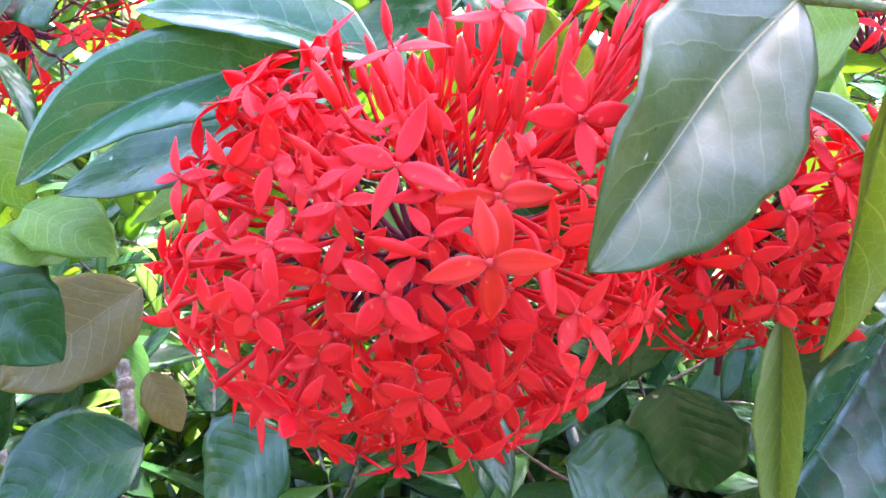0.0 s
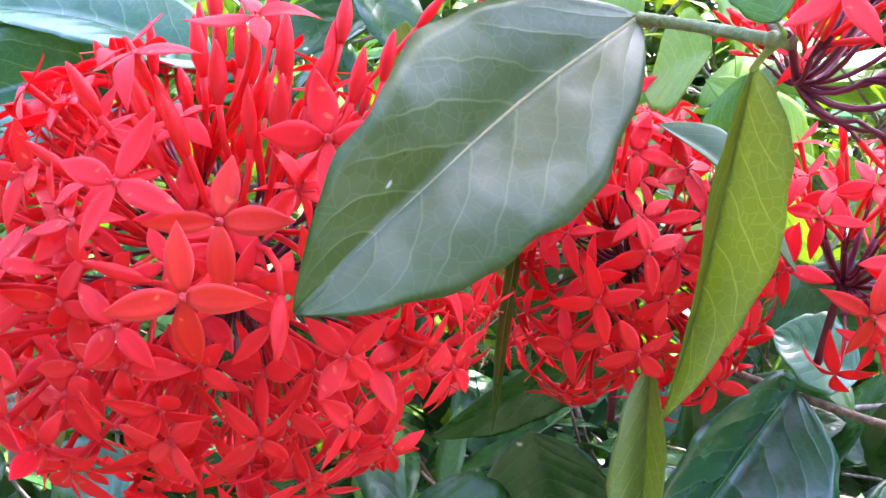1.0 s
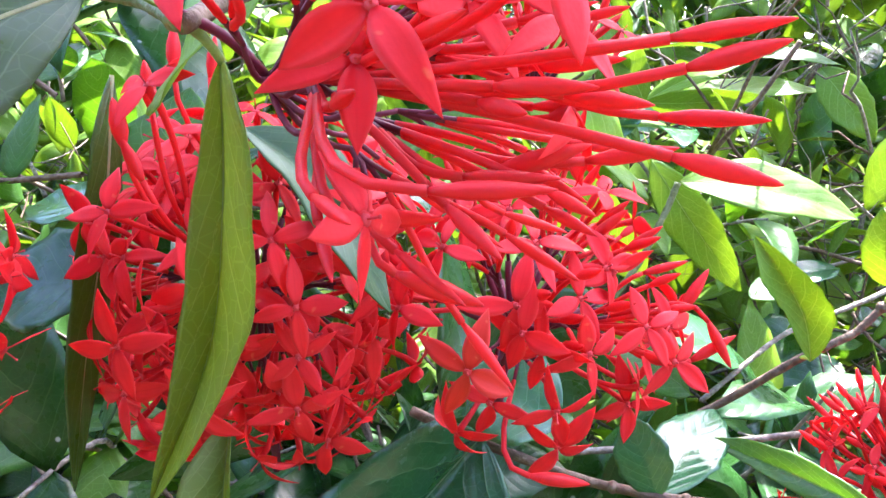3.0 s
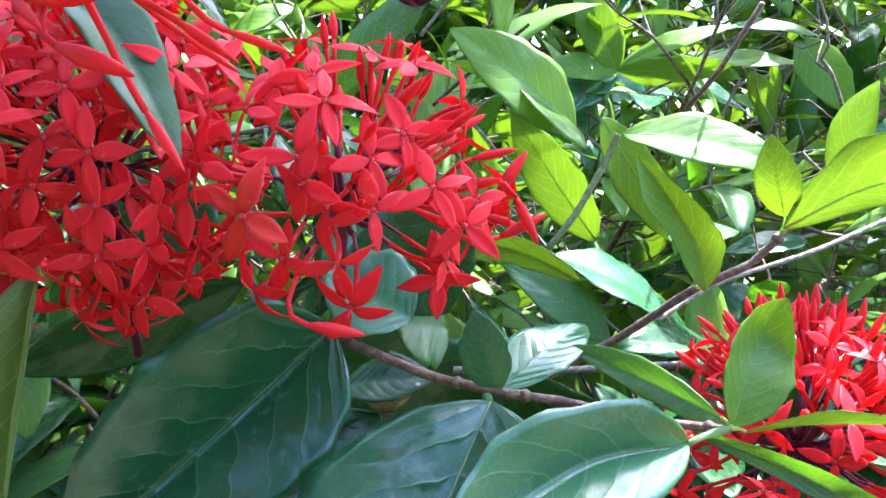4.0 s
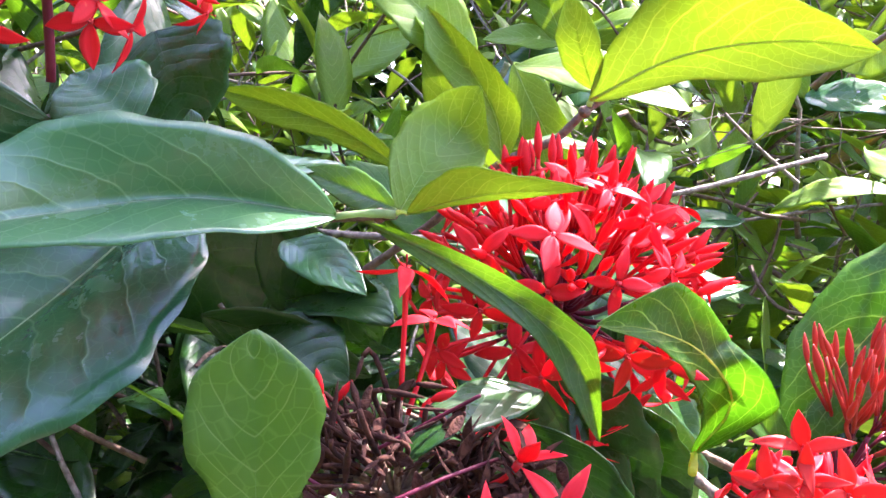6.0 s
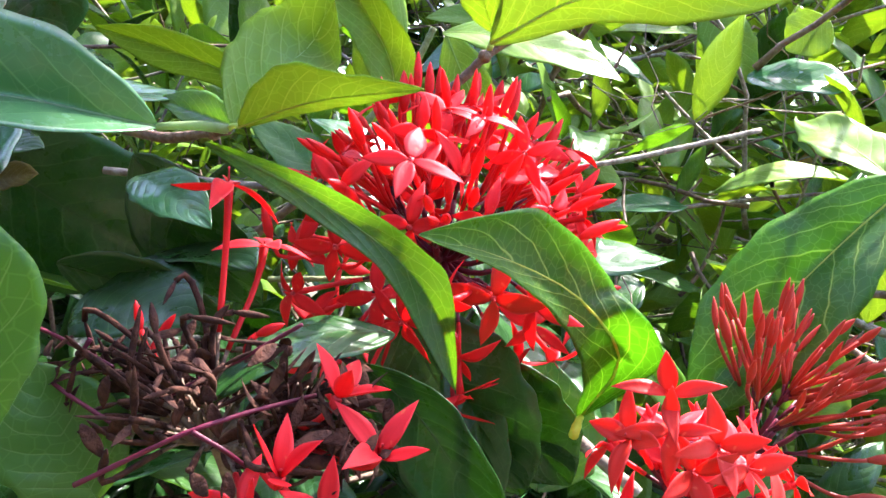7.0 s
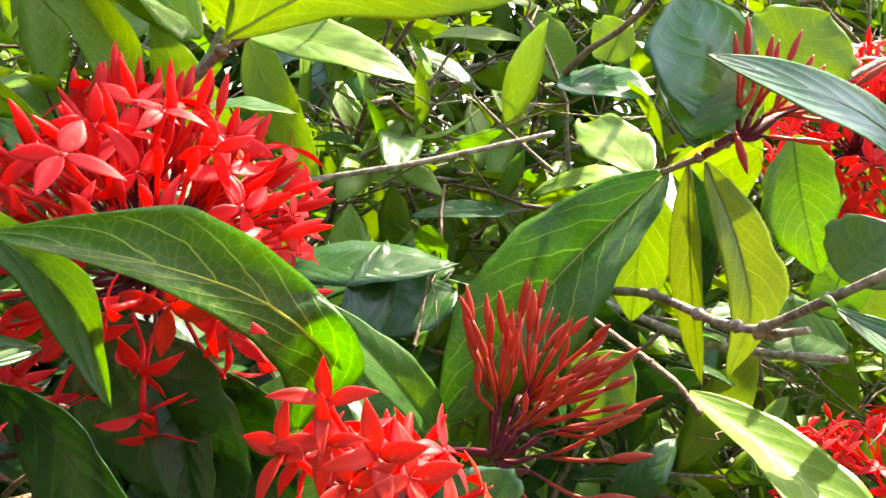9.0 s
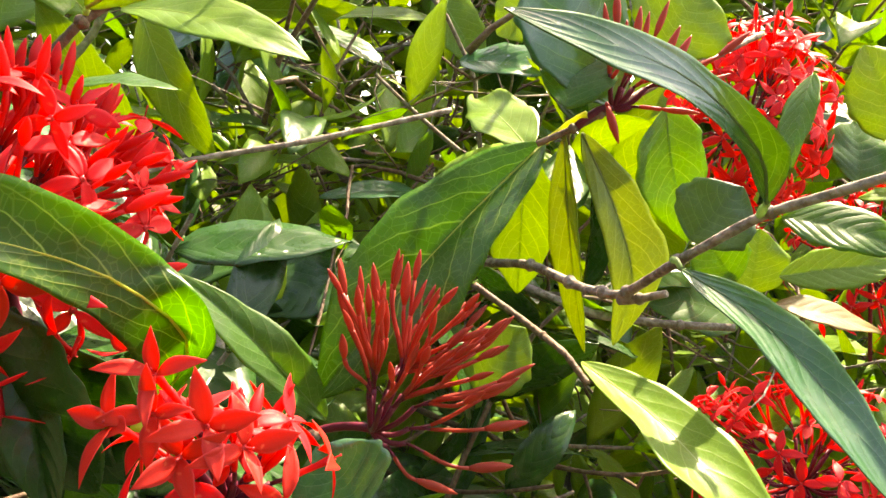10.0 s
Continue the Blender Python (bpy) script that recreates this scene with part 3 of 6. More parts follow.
def quad_mesh(name, verts, quads, uvs, slots, materials):
    """One mesh of quads out of large arrays."""
    me = bpy.data.meshes.new(name)
    me.vertices.add(len(verts))
    me.vertices.foreach_set("co", verts.astype(np.float32).ravel())
    me.loops.add(quads.size)
    me.loops.foreach_set("vertex_index", quads.astype(np.int32).ravel())
    me.polygons.add(len(quads))
    me.polygons.foreach_set("loop_start", np.arange(0, quads.size, 4, dtype=np.int32))
    for m in materials:
        me.materials.append(m)
    me.polygons.foreach_set("material_index", slots.astype(np.int32))
    me.polygons.foreach_set("use_smooth", np.ones(len(quads), dtype=bool))
    me.uv_layers.new(name="UVMap").data.foreach_set("uv", uvs.astype(np.float32)[quads.ravel()].ravel())
    me.update(calc_edges=True)
    me.validate()
    return new(name, me)


def leaf_shapes(rows, cols, seed, count=28):
    """Leaves of length 1 along x, facing z, to be laid into a bush."""
    rnd = random.Random(seed)
    made = []
    for k in range(count):
        v, f, uv, _, _ = leaf_grid((0, 0, 0), (1, 0, 0), rnd.uniform(0.3, 0.44), (0, 0, 1), rnd.uniform(-0.02, 0.14), rnd.uniform(0.0, 0.35), 0.03,
                                   rnd.uniform(-40, 40), rnd.uniform(0.4, 0.55), rows, cols, seed * 100 + k, thick=0.004)
        made.append((np.array(v), np.array(f), np.array(uv)))
    return made


def bush(name, label, count, box, seed, mix, leaf_len=(0.05, 0.11), pairs=(2, 5), rows=6, cols=4, lean=(0, 0, 0.6), keep=None, reach=1.0):
    """Sprigs through a box: twigs with leaves in pairs, all joined."""
    rnd = random.Random(seed)
    shapes = leaf_shapes(rows, cols, seed)
    verts, faces, uvs, slots, total = [], [], [], [], 0
    (x0, y0, z0), (x1, y1, z1) = box
    made = 0
    while made < count:
        p = np.array((rnd.uniform(x0, x1), rnd.uniform(y0, y1), rnd.uniform(z0, z1)))
        if keep is not None and not keep(p):
            continue
        made += 1
        way = unit(np.array([rnd.gauss(0, 1) for _ in range(3)]) * (1, 1, 0.6) + np.asarray(lean))
        n = rnd.randint(*pairs)
        step = reach * rnd.uniform(0.3, 0.6) * 0.5 * (leaf_len[0] + leaf_len[1])
        L = step * (n + 1)
        run = arc(p, p + way * L, np.array([rnd.gauss(0, 0.08) * L for _ in range(3)]), 8)
        v, f = sweep(run, [0.0019 - 0.0001 * i for i in range(8)], 5, False)
        verts.append(np.array(v))
        faces.append(np.array(f) + total)
        uvs.append(np.full((len(v), 2), 0.5))
        slots.append(np.full(len(f), 5 + (rnd.random() < 0.45)))
        total += len(v)
        s, u, a = frame_of(way)
        w = rnd.uniform(0, 3.14)
        tone = rnd.random()
        for k in range(n):
            w += 1.57 + rnd.gauss(0, 0.2)
            c = run[min(7, int((k + 1) / (n + 1) * 8))]
            for half in (0, 1):
                if rnd.random() < 0.1:
                    continue
                ang = w + math.pi * half + rnd.gauss(0, 0.15)
                d = unit((s * math.cos(ang) + u * math.sin(ang)) + a * rnd.uniform(0.2, 1.0) + np.array((0, 0, rnd.uniform(-0.5, 0.2))))
                face = unit(np.array((0, 0, 1.0)) + a * 0.5 + np.array([rnd.gauss(0, 0.35) for _ in range(3)]))
                if abs(np.dot(face, d)) > 0.9:
                    face = unit(face + s)
                up = unit(face - d * np.dot(face, d))
                side = np.cross(up, d)
                sv, sf, suv = shapes[rnd.randrange(len(shapes))]
                ll = rnd.uniform(*leaf_len)
                verts.append(c + ll * (sv[:, :1] * d + sv[:, 1:2] * side * rnd.choice((-1, 1)) + sv[:, 2:] * up))
                faces.append(sf + total)
                uvs.append(suv)
                total += len(sv)
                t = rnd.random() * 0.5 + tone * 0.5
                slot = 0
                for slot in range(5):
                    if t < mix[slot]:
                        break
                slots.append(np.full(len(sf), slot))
    ob = quad_mesh(name, np.concatenate(verts), np.concatenate(faces), np.concatenate(uvs), np.concatenate(slots),
                   [LEAVES[k] for k in KINDS] + [TWIG_BROWN, BARK])
    return tagged(ob, label, "foliage", "", "stuff")


def thicket(name, label, count, box, seed, length=(0.25, 0.6), radius=(0.0012, 0.0045)):
    """Bare crooked twigs lying every way through a box, joined."""
    rnd = random.Random(seed)
    (x0, y0, z0), (x1, y1, z1) = box
    pieces, slots = [], []
    for _ in range(count):
        p = np.array((rnd.uniform(x0, x1), rnd.uniform(y0, y1), rnd.uniform(z0, z1)))
        way = unit((rnd.gauss(0, 1), rnd.gauss(0, 0.6), rnd.gauss(0.3, 0.6)))
        L = rnd.uniform(*length)
        r0 = rnd.uniform(*radius) * rnd.uniform(0.5, 1)
        pts = [p]
        for k in range(10):
            way = unit(way + np.array([rnd.gauss(0, 0.16) for _ in range(3)]))
            pts.append(pts[-1] + way * L / 10)
            if rnd.random() < 0.28:
                w2 = unit(way + np.array([rnd.gauss(0, 0.7) for _ in range(3)]))
                side = [pts[-1] + w2 * L * 0.09 * j + np.array([rnd.gauss(0, 0.004) for _ in range(3)]) * (j > 0) for j in range(5)]
                pieces.append(sweep(side, [r0 * 0.55 * (1 - 0.12 * j) for j in range(5)], 5))
                slots += [rnd.randrange(2)] * len(pieces[-1][1])
        pieces.append(sweep(pts, [r0 * (1 - 0.05 * j) * rnd.uniform(0.9, 1.25) for j in range(11)], 6))
        slots += [rnd.randrange(2)] * len(pieces[-1][1])
    v, f = joined(pieces)
    return tagged(mesh_object(name, v, f, [BARK, TWIG_BROWN], slots=slots), label, "twigs", "", "stuff")


# ---- ground ----
gv = [(-40, -40, 0), (40, -40, 0), (40, 40, 0), (-40, 40, 0)]
tagged(mesh_object("ground", gv, [(0, 1, 2, 3)], SOIL, smooth=False), "brown soil strewn with dry leaf litter", "ground", "", "structure")

# ---- flower heads ----
big_head = Head((0.0479, 0.3391, 1.0858), (0.0508, 0.3619, 1.0091), 'large round head of open scarlet star flowers with buds on top')
rnd = random.Random(803)
big_head.flower((0.0745, 0.2567, 1.1135), (0.1120, -0.9462, 0.3037), 0.05, rnd, 1.00, True, 1.0, 0.10)
big_head.flower((0.0731, 0.2430, 1.1017), (0.0175, -0.9981, 0.0598), 0.10, rnd, 1.02, True, 1.0, 0.00)
big_head.flower((0.0931, 0.2675, 1.1300), (0.2120, -0.9553, 0.2060), 0.10, rnd, 1.10, False, 1.0, 0.00)
big_head.flower((0.0519, 0.2600, 1.1195), (-0.1334, -0.9455, 0.2970), -0.30, rnd, 1.10, False, 1.0, 0.00)
big_head.flower((0.0497, 0.2730, 1.1453), (-0.1756, -0.6071, 0.7750), 0.20, rnd, 1.00, False, 1.0, 0.00)
big_head.flower((0.0749, 0.2765, 1.1540), (0.1325, -0.5345, 0.8347), 0.30, rnd, 1.00, False, 1.0, 0.00)
big_head.flower((0.0278, 0.2791, 1.0657), (-0.1297, -0.9859, 0.1060), 0.40, rnd, 1.05, False, 1.0, 0.00)
big_head.dome((0.0170, -0.9959, 0.0891), 0.0740, 190, 0, 11, cone=118.0, squash=(1.05, 1.0, 0.94), out=0.3, size=0.95, inner=0.88, clear=((0.34, -0.26, 0.90), 34.0))
big_head.bud((0.0268, 0.2865, 1.1434), (-0.4808, -0.1463, 0.8646), rnd, 0.0140, 1.0, 1.00)
big_head.bud((0.0418, 0.2872, 1.1421), (-0.3130, -0.0303, 0.9493), rnd, 0.0140, 1.0, 1.00)
big_head.bud((0.0221, 0.2772, 1.1256), (-0.6459, -0.3920, 0.6551), rnd, 0.0140, 1.0, 1.00)
big_head.bud((0.0607, 0.2919, 1.1583), (-0.1112, 0.1014, 0.9886), rnd, 0.0140, 1.0, 1.00)
big_head.bud((0.0576, 0.2858, 1.1550), (-0.1510, 0.0014, 0.9885), rnd, 0.0140, 1.0, 1.00)
big_head.bud((0.0664, 0.2921, 1.1576), (-0.0124, 0.1086, 0.9940), rnd, 0.0140, 1.0, 1.00)
big_head.bud((0.0771, 0.2925, 1.1562), (0.0371, 0.1118, 0.9930), rnd, 0.0140, 1.0, 1.00)
big_head.bud((0.0931, 0.3026, 1.1506), (0.1825, 0.1196, 0.9759), rnd, 0.0140, 1.0, 1.00)
big_head.bud((0.0965, 0.3246, 1.1566), (0.1825, 0.1196, 0.9759), rnd, 0.0140, 1.0, 1.00)
big_head.bud((0.0522, 0.2774, 1.1413), (-0.2985, -0.1276, 0.9458), rnd, 0.0140, 1.0, 1.00)
big_head.bud((0.0883, 0.2866, 1.1490), (0.3499, 0.0146, 0.9367), rnd, 0.0140, 1.0, 1.00)
big_head.bud((0.0451, 0.2587, 1.1034), (-0.8125, -0.4537, 0.3661), rnd, 0.0140, 1.0, 1.00)
big_head.bud((0.0874, 0.2530, 1.0875), (0.1443, -0.6452, -0.7503), rnd, 0.0140, 1.0, 1.00)
big_head.bud((0.0402, 0.2887, 1.1498), (-0.4012, -0.0359, 0.9153), rnd, 0.0140, 1.0, 1.00)
big_head.bud((0.0704, 0.3131, 1.1588), (-0.0190, 0.2067, 0.9782), rnd, 0.0140, 1.0, 1.00)
big_head.bud((0.0829, 0.3136, 1.1573), (0.0804, 0.2124, 0.9739), rnd, 0.0140, 1.0, 1.00)
big_head.bud((0.0562, 0.2717, 1.1373), (-0.3059, -0.2600, 0.9159), rnd, 0.0140, 1.0, 1.00)
big_head.bud((0.0503, 0.2704, 1.1328), (-0.3964, -0.2572, 0.8813), rnd, 0.0140, 1.0, 1.00)
big_head.bud((0.1005, 0.3115, 1.1420), (0.2685, 0.2173, 0.9384), rnd, 0.0140, 1.0, 1.00)
big_head.bud((0.0725, 0.2785, 1.1401), (0.0025, -0.1126, 0.9936), rnd, 0.0140, 1.0, 1.00)
big_head.bud((0.0649, 0.2800, 1.1493), (-0.0548, 0.0080, 0.9985), rnd, 0.0140, 1.0, 1.00)
big_head.bud((0.0799, 0.2796, 1.1428), (0.1010, -0.0896, 0.9908), rnd, 0.0140, 1.0, 1.00)
big_head.bud((0.1069, 0.3350, 1.1541), (0.2236, 0.2168, 0.9503), rnd, 0.0140, 1.0, 1.00)
big_head.bud((0.0734, 0.2939, 1.1639), (-0.0190, 0.2067, 0.9782), rnd, 0.0140, 1.0, 1.00)
big_head.bud((0.0859, 0.3155, 1.1650), (0.0804, 0.2124, 0.9739), rnd, 0.0140, 1.0, 1.00)
big_head.bud((0.0591, 0.2935, 1.1666), (-0.1182, 0.1990, 0.9729), rnd, 0.0140, 1.0, 1.00)
big_head.bud((0.1127, 0.3372, 1.1625), (0.2685, 0.2173, 0.9384), rnd, 0.0140, 1.0, 1.00)
big_head.bud((0.1214, 0.3490, 1.1671), (0.3117, 0.2173, 0.9250), rnd, 0.0140, 1.0, 1.00)
big_head.dome((0.0183, -0.9998, 0.0114), 0.0600, 70, 0, 31, cone=105.0, squash=(1.05, 1.0, 0.92), out=0.5, size=0.95, clear=((0.34, -0.26, 0.90), 36.0))
big_head.dome((0.22, -0.12, 0.97), 0.0740, 0, 30, 51, bud_cone=44.0, bud_reach=0.98, fat=0.95)
for i in range(24):
    p = (0.105 + 0.040 * rnd.random(), 0.335 + 0.030 * rnd.random(), 1.150 + 0.030 * rnd.random())
    big_head.bud(p, unit((0.45 + rnd.gauss(0, 0.15), rnd.gauss(0, 0.15), 0.9)), rnd, rnd.uniform(0.011, 0.016), 1.0, 0.85)
big_head.done()

second_head = Head((0.1753, 0.4128, 1.0833), (0.1779, 0.4374, 1.0065), 'round head of open scarlet star flowers in the shade of leaves')
rnd = random.Random(1133)
second_head.flower((0.1501, 0.3591, 1.1115), (-0.2541, -0.8606, 0.4413), 0.20, rnd, 1.05, False, 1.0, 0.00)
second_head.flower((0.1582, 0.3473, 1.0809), (-0.1089, -0.9915, 0.0705), 0.30, rnd, 1.05, False, 1.0, 0.00)
second_head.flower((0.1622, 0.3528, 1.1438), (-0.3032, -0.6262, 0.7183), 0.10, rnd, 1.05, False, 1.0, 0.00)
second_head.flower((0.1559, 0.4014, 1.1072), (-0.1583, -0.8737, 0.4600), 0.50, rnd, 1.05, False, 1.0, 0.00)
second_head.flower((0.1517, 0.3661, 1.0608), (-0.3081, -0.9496, -0.0578), 0.20, rnd, 1.05, False, 1.0, 0.00)
second_head.flower((0.1732, 0.3567, 1.0952), (0.0785, -0.9798, 0.1841), 0.40, rnd, 1.05, False, 1.0, 0.00)
second_head.flower((0.1980, 0.3629, 1.0904), (0.2718, -0.9426, 0.1942), 0.20, rnd, 1.05, False, 1.0, 0.00)
second_head.flower((0.1989, 0.3675, 1.0606), (0.3018, -0.9296, -0.2115), 0.30, rnd, 1.05, False, 1.0, 0.00)
second_head.flower((0.1740, 0.3606, 1.0616), (0.0054, -0.9718, -0.2357), 0.60, rnd, 1.05, False, 1.0, 0.00)
second_head.dome((0.0785, -0.9798, 0.1841), 0.0520, 78, 0, 12, cone=110.0, squash=(1.05, 1.0, 1.12), out=0.32, inner=0.86)
second_head.bud((0.1514, 0.3583, 1.1400), (-0.2691, 0.0595, 0.9613), rnd, 0.0120, 1.0, 1.00)
second_head.bud((0.1566, 0.3828, 1.1598), (-0.0849, 0.1775, 0.9805), rnd, 0.0120, 1.0, 1.00)
second_head.bud((0.1644, 0.3934, 1.1585), (0.0143, 0.1858, 0.9825), rnd, 0.0120, 1.0, 1.00)
second_head.bud((0.1581, 0.3606, 1.1496), (-0.1645, -0.0271, 0.9860), rnd, 0.0120, 1.0, 1.00)
second_head.bud((0.1540, 0.3568, 1.1310), (-0.4558, -0.0729, 0.8871), rnd, 0.0120, 1.0, 1.00)
second_head.dome((0.0785, -0.9798, 0.1841), 0.0430, 40, 0, 32, cone=105.0, squash=(1.05, 1.0, 1.12), out=0.5)
second_head.done()

near_head = Head((0.1994, 0.3206, 1.1475), (0.1893, 0.2991, 1.1566), 'loose scarlet flower head with long purple stalks', thick=0.62)
rnd = random.Random(919)
near_head.flower((0.2232, 0.2762, 1.1507), (0.1677, -0.9434, 0.2863), 0.20, rnd, 1.00, False, 1.0, 0.00)
near_head.flower((0.1941, 0.2824, 1.1636), (-0.2541, -0.8606, 0.4413), 0.50, rnd, 1.00, False, 1.0, 0.00)
near_head.flower((0.2374, 0.2823, 1.1606), (0.3464, -0.7261, 0.5939), 0.30, rnd, 1.00, False, 1.0, 0.00)
near_head.flower((0.2507, 0.2830, 1.1591), (0.5394, -0.6912, 0.4809), 0.60, rnd, 1.00, False, 1.0, 0.00)
near_head.dome((0.8327, -0.3806, 0.4023), 0.0620, 9, 42, 13, bud_axis=(0.8754, -0.4103, 0.2557), cone=55.0, bud_cone=58.0, bud_reach=1.15, sag=1.0, fat=0.6, size=0.9, out=0.6)
near_head.bud((0.2444, 0.2973, 1.1126), (0.9687, -0.0634, -0.2401), rnd, 0.0160, 1.0, 1.00)
near_head.bud((0.2362, 0.3012, 1.1263), (0.9894, -0.1013, 0.1040), rnd, 0.0160, 1.0, 1.00)
near_head.bud((0.2583, 0.2906, 1.1416), (0.9303, 0.0457, 0.3641), rnd, 0.0160, 1.0, 1.00)
near_head.flower((0.2264, 0.2654, 1.1570), (-0.05, -0.93, 0.30), 0.65, rnd, 1.10, False, 1.0, 0.05)
near_head.flower((0.2470, 0.2600, 1.1640), (0.35, -0.80, 0.45), 0.20, rnd, 1.00, False, 1.0, 0.10)
for i in range(14):
    p = (0.250 + 0.035 * rnd.random(), 0.255 + 0.045 * rnd.random(), 1.128 + 0.048 * rnd.random())
    near_head.bud(p, unit((0.95, -0.10 + rnd.gauss(0, 0.12), 0.12 + rnd.gauss(0, 0.14))), rnd, rnd.uniform(0.012, 0.016), 1.0, 0.7)
near_head.done()

middle_head = Head((0.2573, 0.4172, 1.0793), (0.2564, 0.4285, 1.0417), 'open scarlet flower head with drooping curved stalks')
rnd = random.Random(1120)
middle_head.flower((0.2436, 0.3590, 1.0790), (0.0498, -0.9978, 0.0439), -0.35, rnd, 1.05, True, 1.0, 0.00)
middle_head.flower((0.2548, 0.3681, 1.0952), (0.1259, -0.9709, 0.2038), 0.00, rnd, 1.15, False, 1.0, 0.00)
middle_head.flower((0.2933, 0.3957, 1.0606), (0.2548, -0.9666, -0.0275), 0.10, rnd, 1.00, False, 1.0, 0.00)
middle_head.flower((0.2912, 0.3766, 1.0904), (0.5023, -0.8141, 0.2913), 0.40, rnd, 1.00, False, 1.0, 0.00)
middle_head.flower((0.2728, 0.3780, 1.0961), (0.3036, -0.8726, 0.3826), 0.30, rnd, 1.00, False, 1.0, 0.00)
middle_head.flower((0.2632, 0.3714, 1.0820), (0.0636, -0.9966, -0.0523), 0.00, rnd, 1.00, False, 1.0, 0.00)
middle_head.flower((0.3008, 0.3794, 1.0805), (0.5323, -0.8414, 0.0934), 0.70, rnd, 1.00, False, 1.0, 0.00)
middle_head.flower((0.2799, 0.3854, 1.1040), (0.3934, -0.7691, 0.5037), 0.20, rnd, 1.00, False, 1.0, 0.00)
middle_head.flower((0.2399, 0.3916, 1.1135), (-0.2613, -0.8217, 0.5064), 0.40, rnd, 1.00, False, 1.0, 0.00)
middle_head.flower((0.2514, 0.3887, 1.1176), (0.0345, -0.7585, 0.6507), 0.20, rnd, 1.00, False, 1.0, 0.00)
middle_head.flower((0.3022, 0.3957, 1.0857), (0.7873, -0.5834, 0.1996), 0.30, rnd, 1.00, False, 1.0, 0.00)
middle_head.dome((0.4229, -0.7250, 0.5437), 0.0520, 22, 34, 14, bud_axis=(0.5139, -0.0516, 0.8563), cone=85.0, bud_cone=70.0, bud_reach=1.12)
middle_head.bud((0.3242, 0.4015, 1.0837), (0.8327, 0.1956, 0.5180), rnd, 0.0160, 1.0, 1.00)
middle_head.bud((0.2001, 0.3954, 1.1073), (-0.4341, -0.0236, 0.9005), rnd, 0.0160, 1.0, 1.00)
middle_head.bud((0.2123, 0.3974, 1.1089), (-0.3377, 0.1022, 0.9357), rnd, 0.0160, 1.0, 1.00)
middle_head.bud((0.2063, 0.3973, 1.1135), (-0.3377, 0.1022, 0.9357), rnd, 0.0160, 1.0, 1.00)
middle_head.bud((0.2787, 0.3623, 1.0500), (0.9983, 0.0282, -0.0519), rnd, 0.0160, 1.0, 1.00)
middle_head.bud((0.3159, 0.4104, 1.1018), (0.4692, 0.2002, 0.8601), rnd, 0.0160, 1.0, 1.00)
middle_head.bud((0.3227, 0.3968, 1.0747), (0.5335, -0.0609, -0.8436), rnd, 0.0160, 1.0, 1.00)
middle_head.done()

third_head = Head((0.4415, 0.4819, 0.9924), (0.4490, 0.5010, 0.9380), 'upright scarlet flower head with many closed buds')
rnd = random.Random(1036)
third_head.flower((0.4366, 0.4288, 1.0218), (0.0376, -0.8610, 0.5072), 0.05, rnd, 1.10, False, 1.0, 0.00)
third_head.flower((0.4663, 0.4375, 0.9879), (0.1602, -0.9869, -0.0202), 0.05, rnd, 1.15, True, 1.0, 0.00)
third_head.flower((0.4374, 0.4559, 1.0305), (-0.0934, -0.4819, 0.8713), 0.20, rnd, 1.00, False, 1.0, 0.00)
third_head.flower((0.4448, 0.4681, 1.0430), (0.0463, -0.1303, 0.9904), 0.20, rnd, 1.00, False, 1.0, 0.00)
third_head.flower((0.4313, 0.4764, 1.0437), (-0.1834, -0.0499, 0.9818), 0.30, rnd, 1.00, False, 1.0, 0.00)
third_head.flower((0.4755, 0.4552, 1.0160), (0.6093, -0.7462, 0.2682), 0.50, rnd, 1.00, False, 1.0, 0.00)
third_head.flower((0.4304, 0.4459, 0.9799), (-0.1510, -0.9845, -0.0888), 0.30, rnd, 1.00, False, 1.0, 0.00)
third_head.flower((0.4402, 0.4468, 0.9733), (0.1214, -0.8741, -0.4704), 0.20, rnd, 1.00, False, 1.0, 0.00)
third_head.flower((0.4083, 0.4596, 1.0014), (-0.6056, -0.6702, 0.4291), 0.30, rnd, 1.00, False, 1.0, 0.00)
third_head.flower((0.4679, 0.4599, 1.0251), (0.5061, -0.6766, 0.5349), 0.30, rnd, 1.00, False, 1.0, 0.00)
third_head.flower((0.4886, 0.4713, 1.0043), (0.9436, -0.2605, 0.2042), 0.20, rnd, 1.00, False, 1.0, 0.00)
third_head.dome((-0.1079, -0.8241, 0.5561), 0.0540, 52, 74, 15, bud_axis=(-0.0372, -0.1840, 0.9822), cone=118.0, size=0.92, out=0.5, bud_cone=68.0, bud_reach=1.14)
third_head.bud((0.4208, 0.4760, 1.0586), (-0.1984, 0.0486, 0.9789), rnd, 0.0140, 1.0, 1.00)
third_head.bud((0.4104, 0.4737, 1.0481), (-0.2939, 0.0331, 0.9553), rnd, 0.0140, 1.0, 1.00)
third_head.bud((0.4559, 0.4809, 1.0560), (0.0428, 0.0844, 0.9955), rnd, 0.0140, 1.0, 1.00)
third_head.bud((0.4498, 0.4794, 1.0492), (0.0428, 0.0844, 0.9955), rnd, 0.0140, 1.0, 1.00)
third_head.bud((0.4726, 0.4773, 1.0454), (0.2976, 0.1171, 0.9475), rnd, 0.0140, 1.0, 1.00)
third_head.bud((0.4876, 0.4733, 1.0313), (0.4232, 0.1310, 0.8965), rnd, 0.0140, 1.0, 1.00)
third_head.bud((0.4972, 0.4634, 1.0168), (0.8057, 0.1601, 0.5702), rnd, 0.0140, 1.0, 1.00)
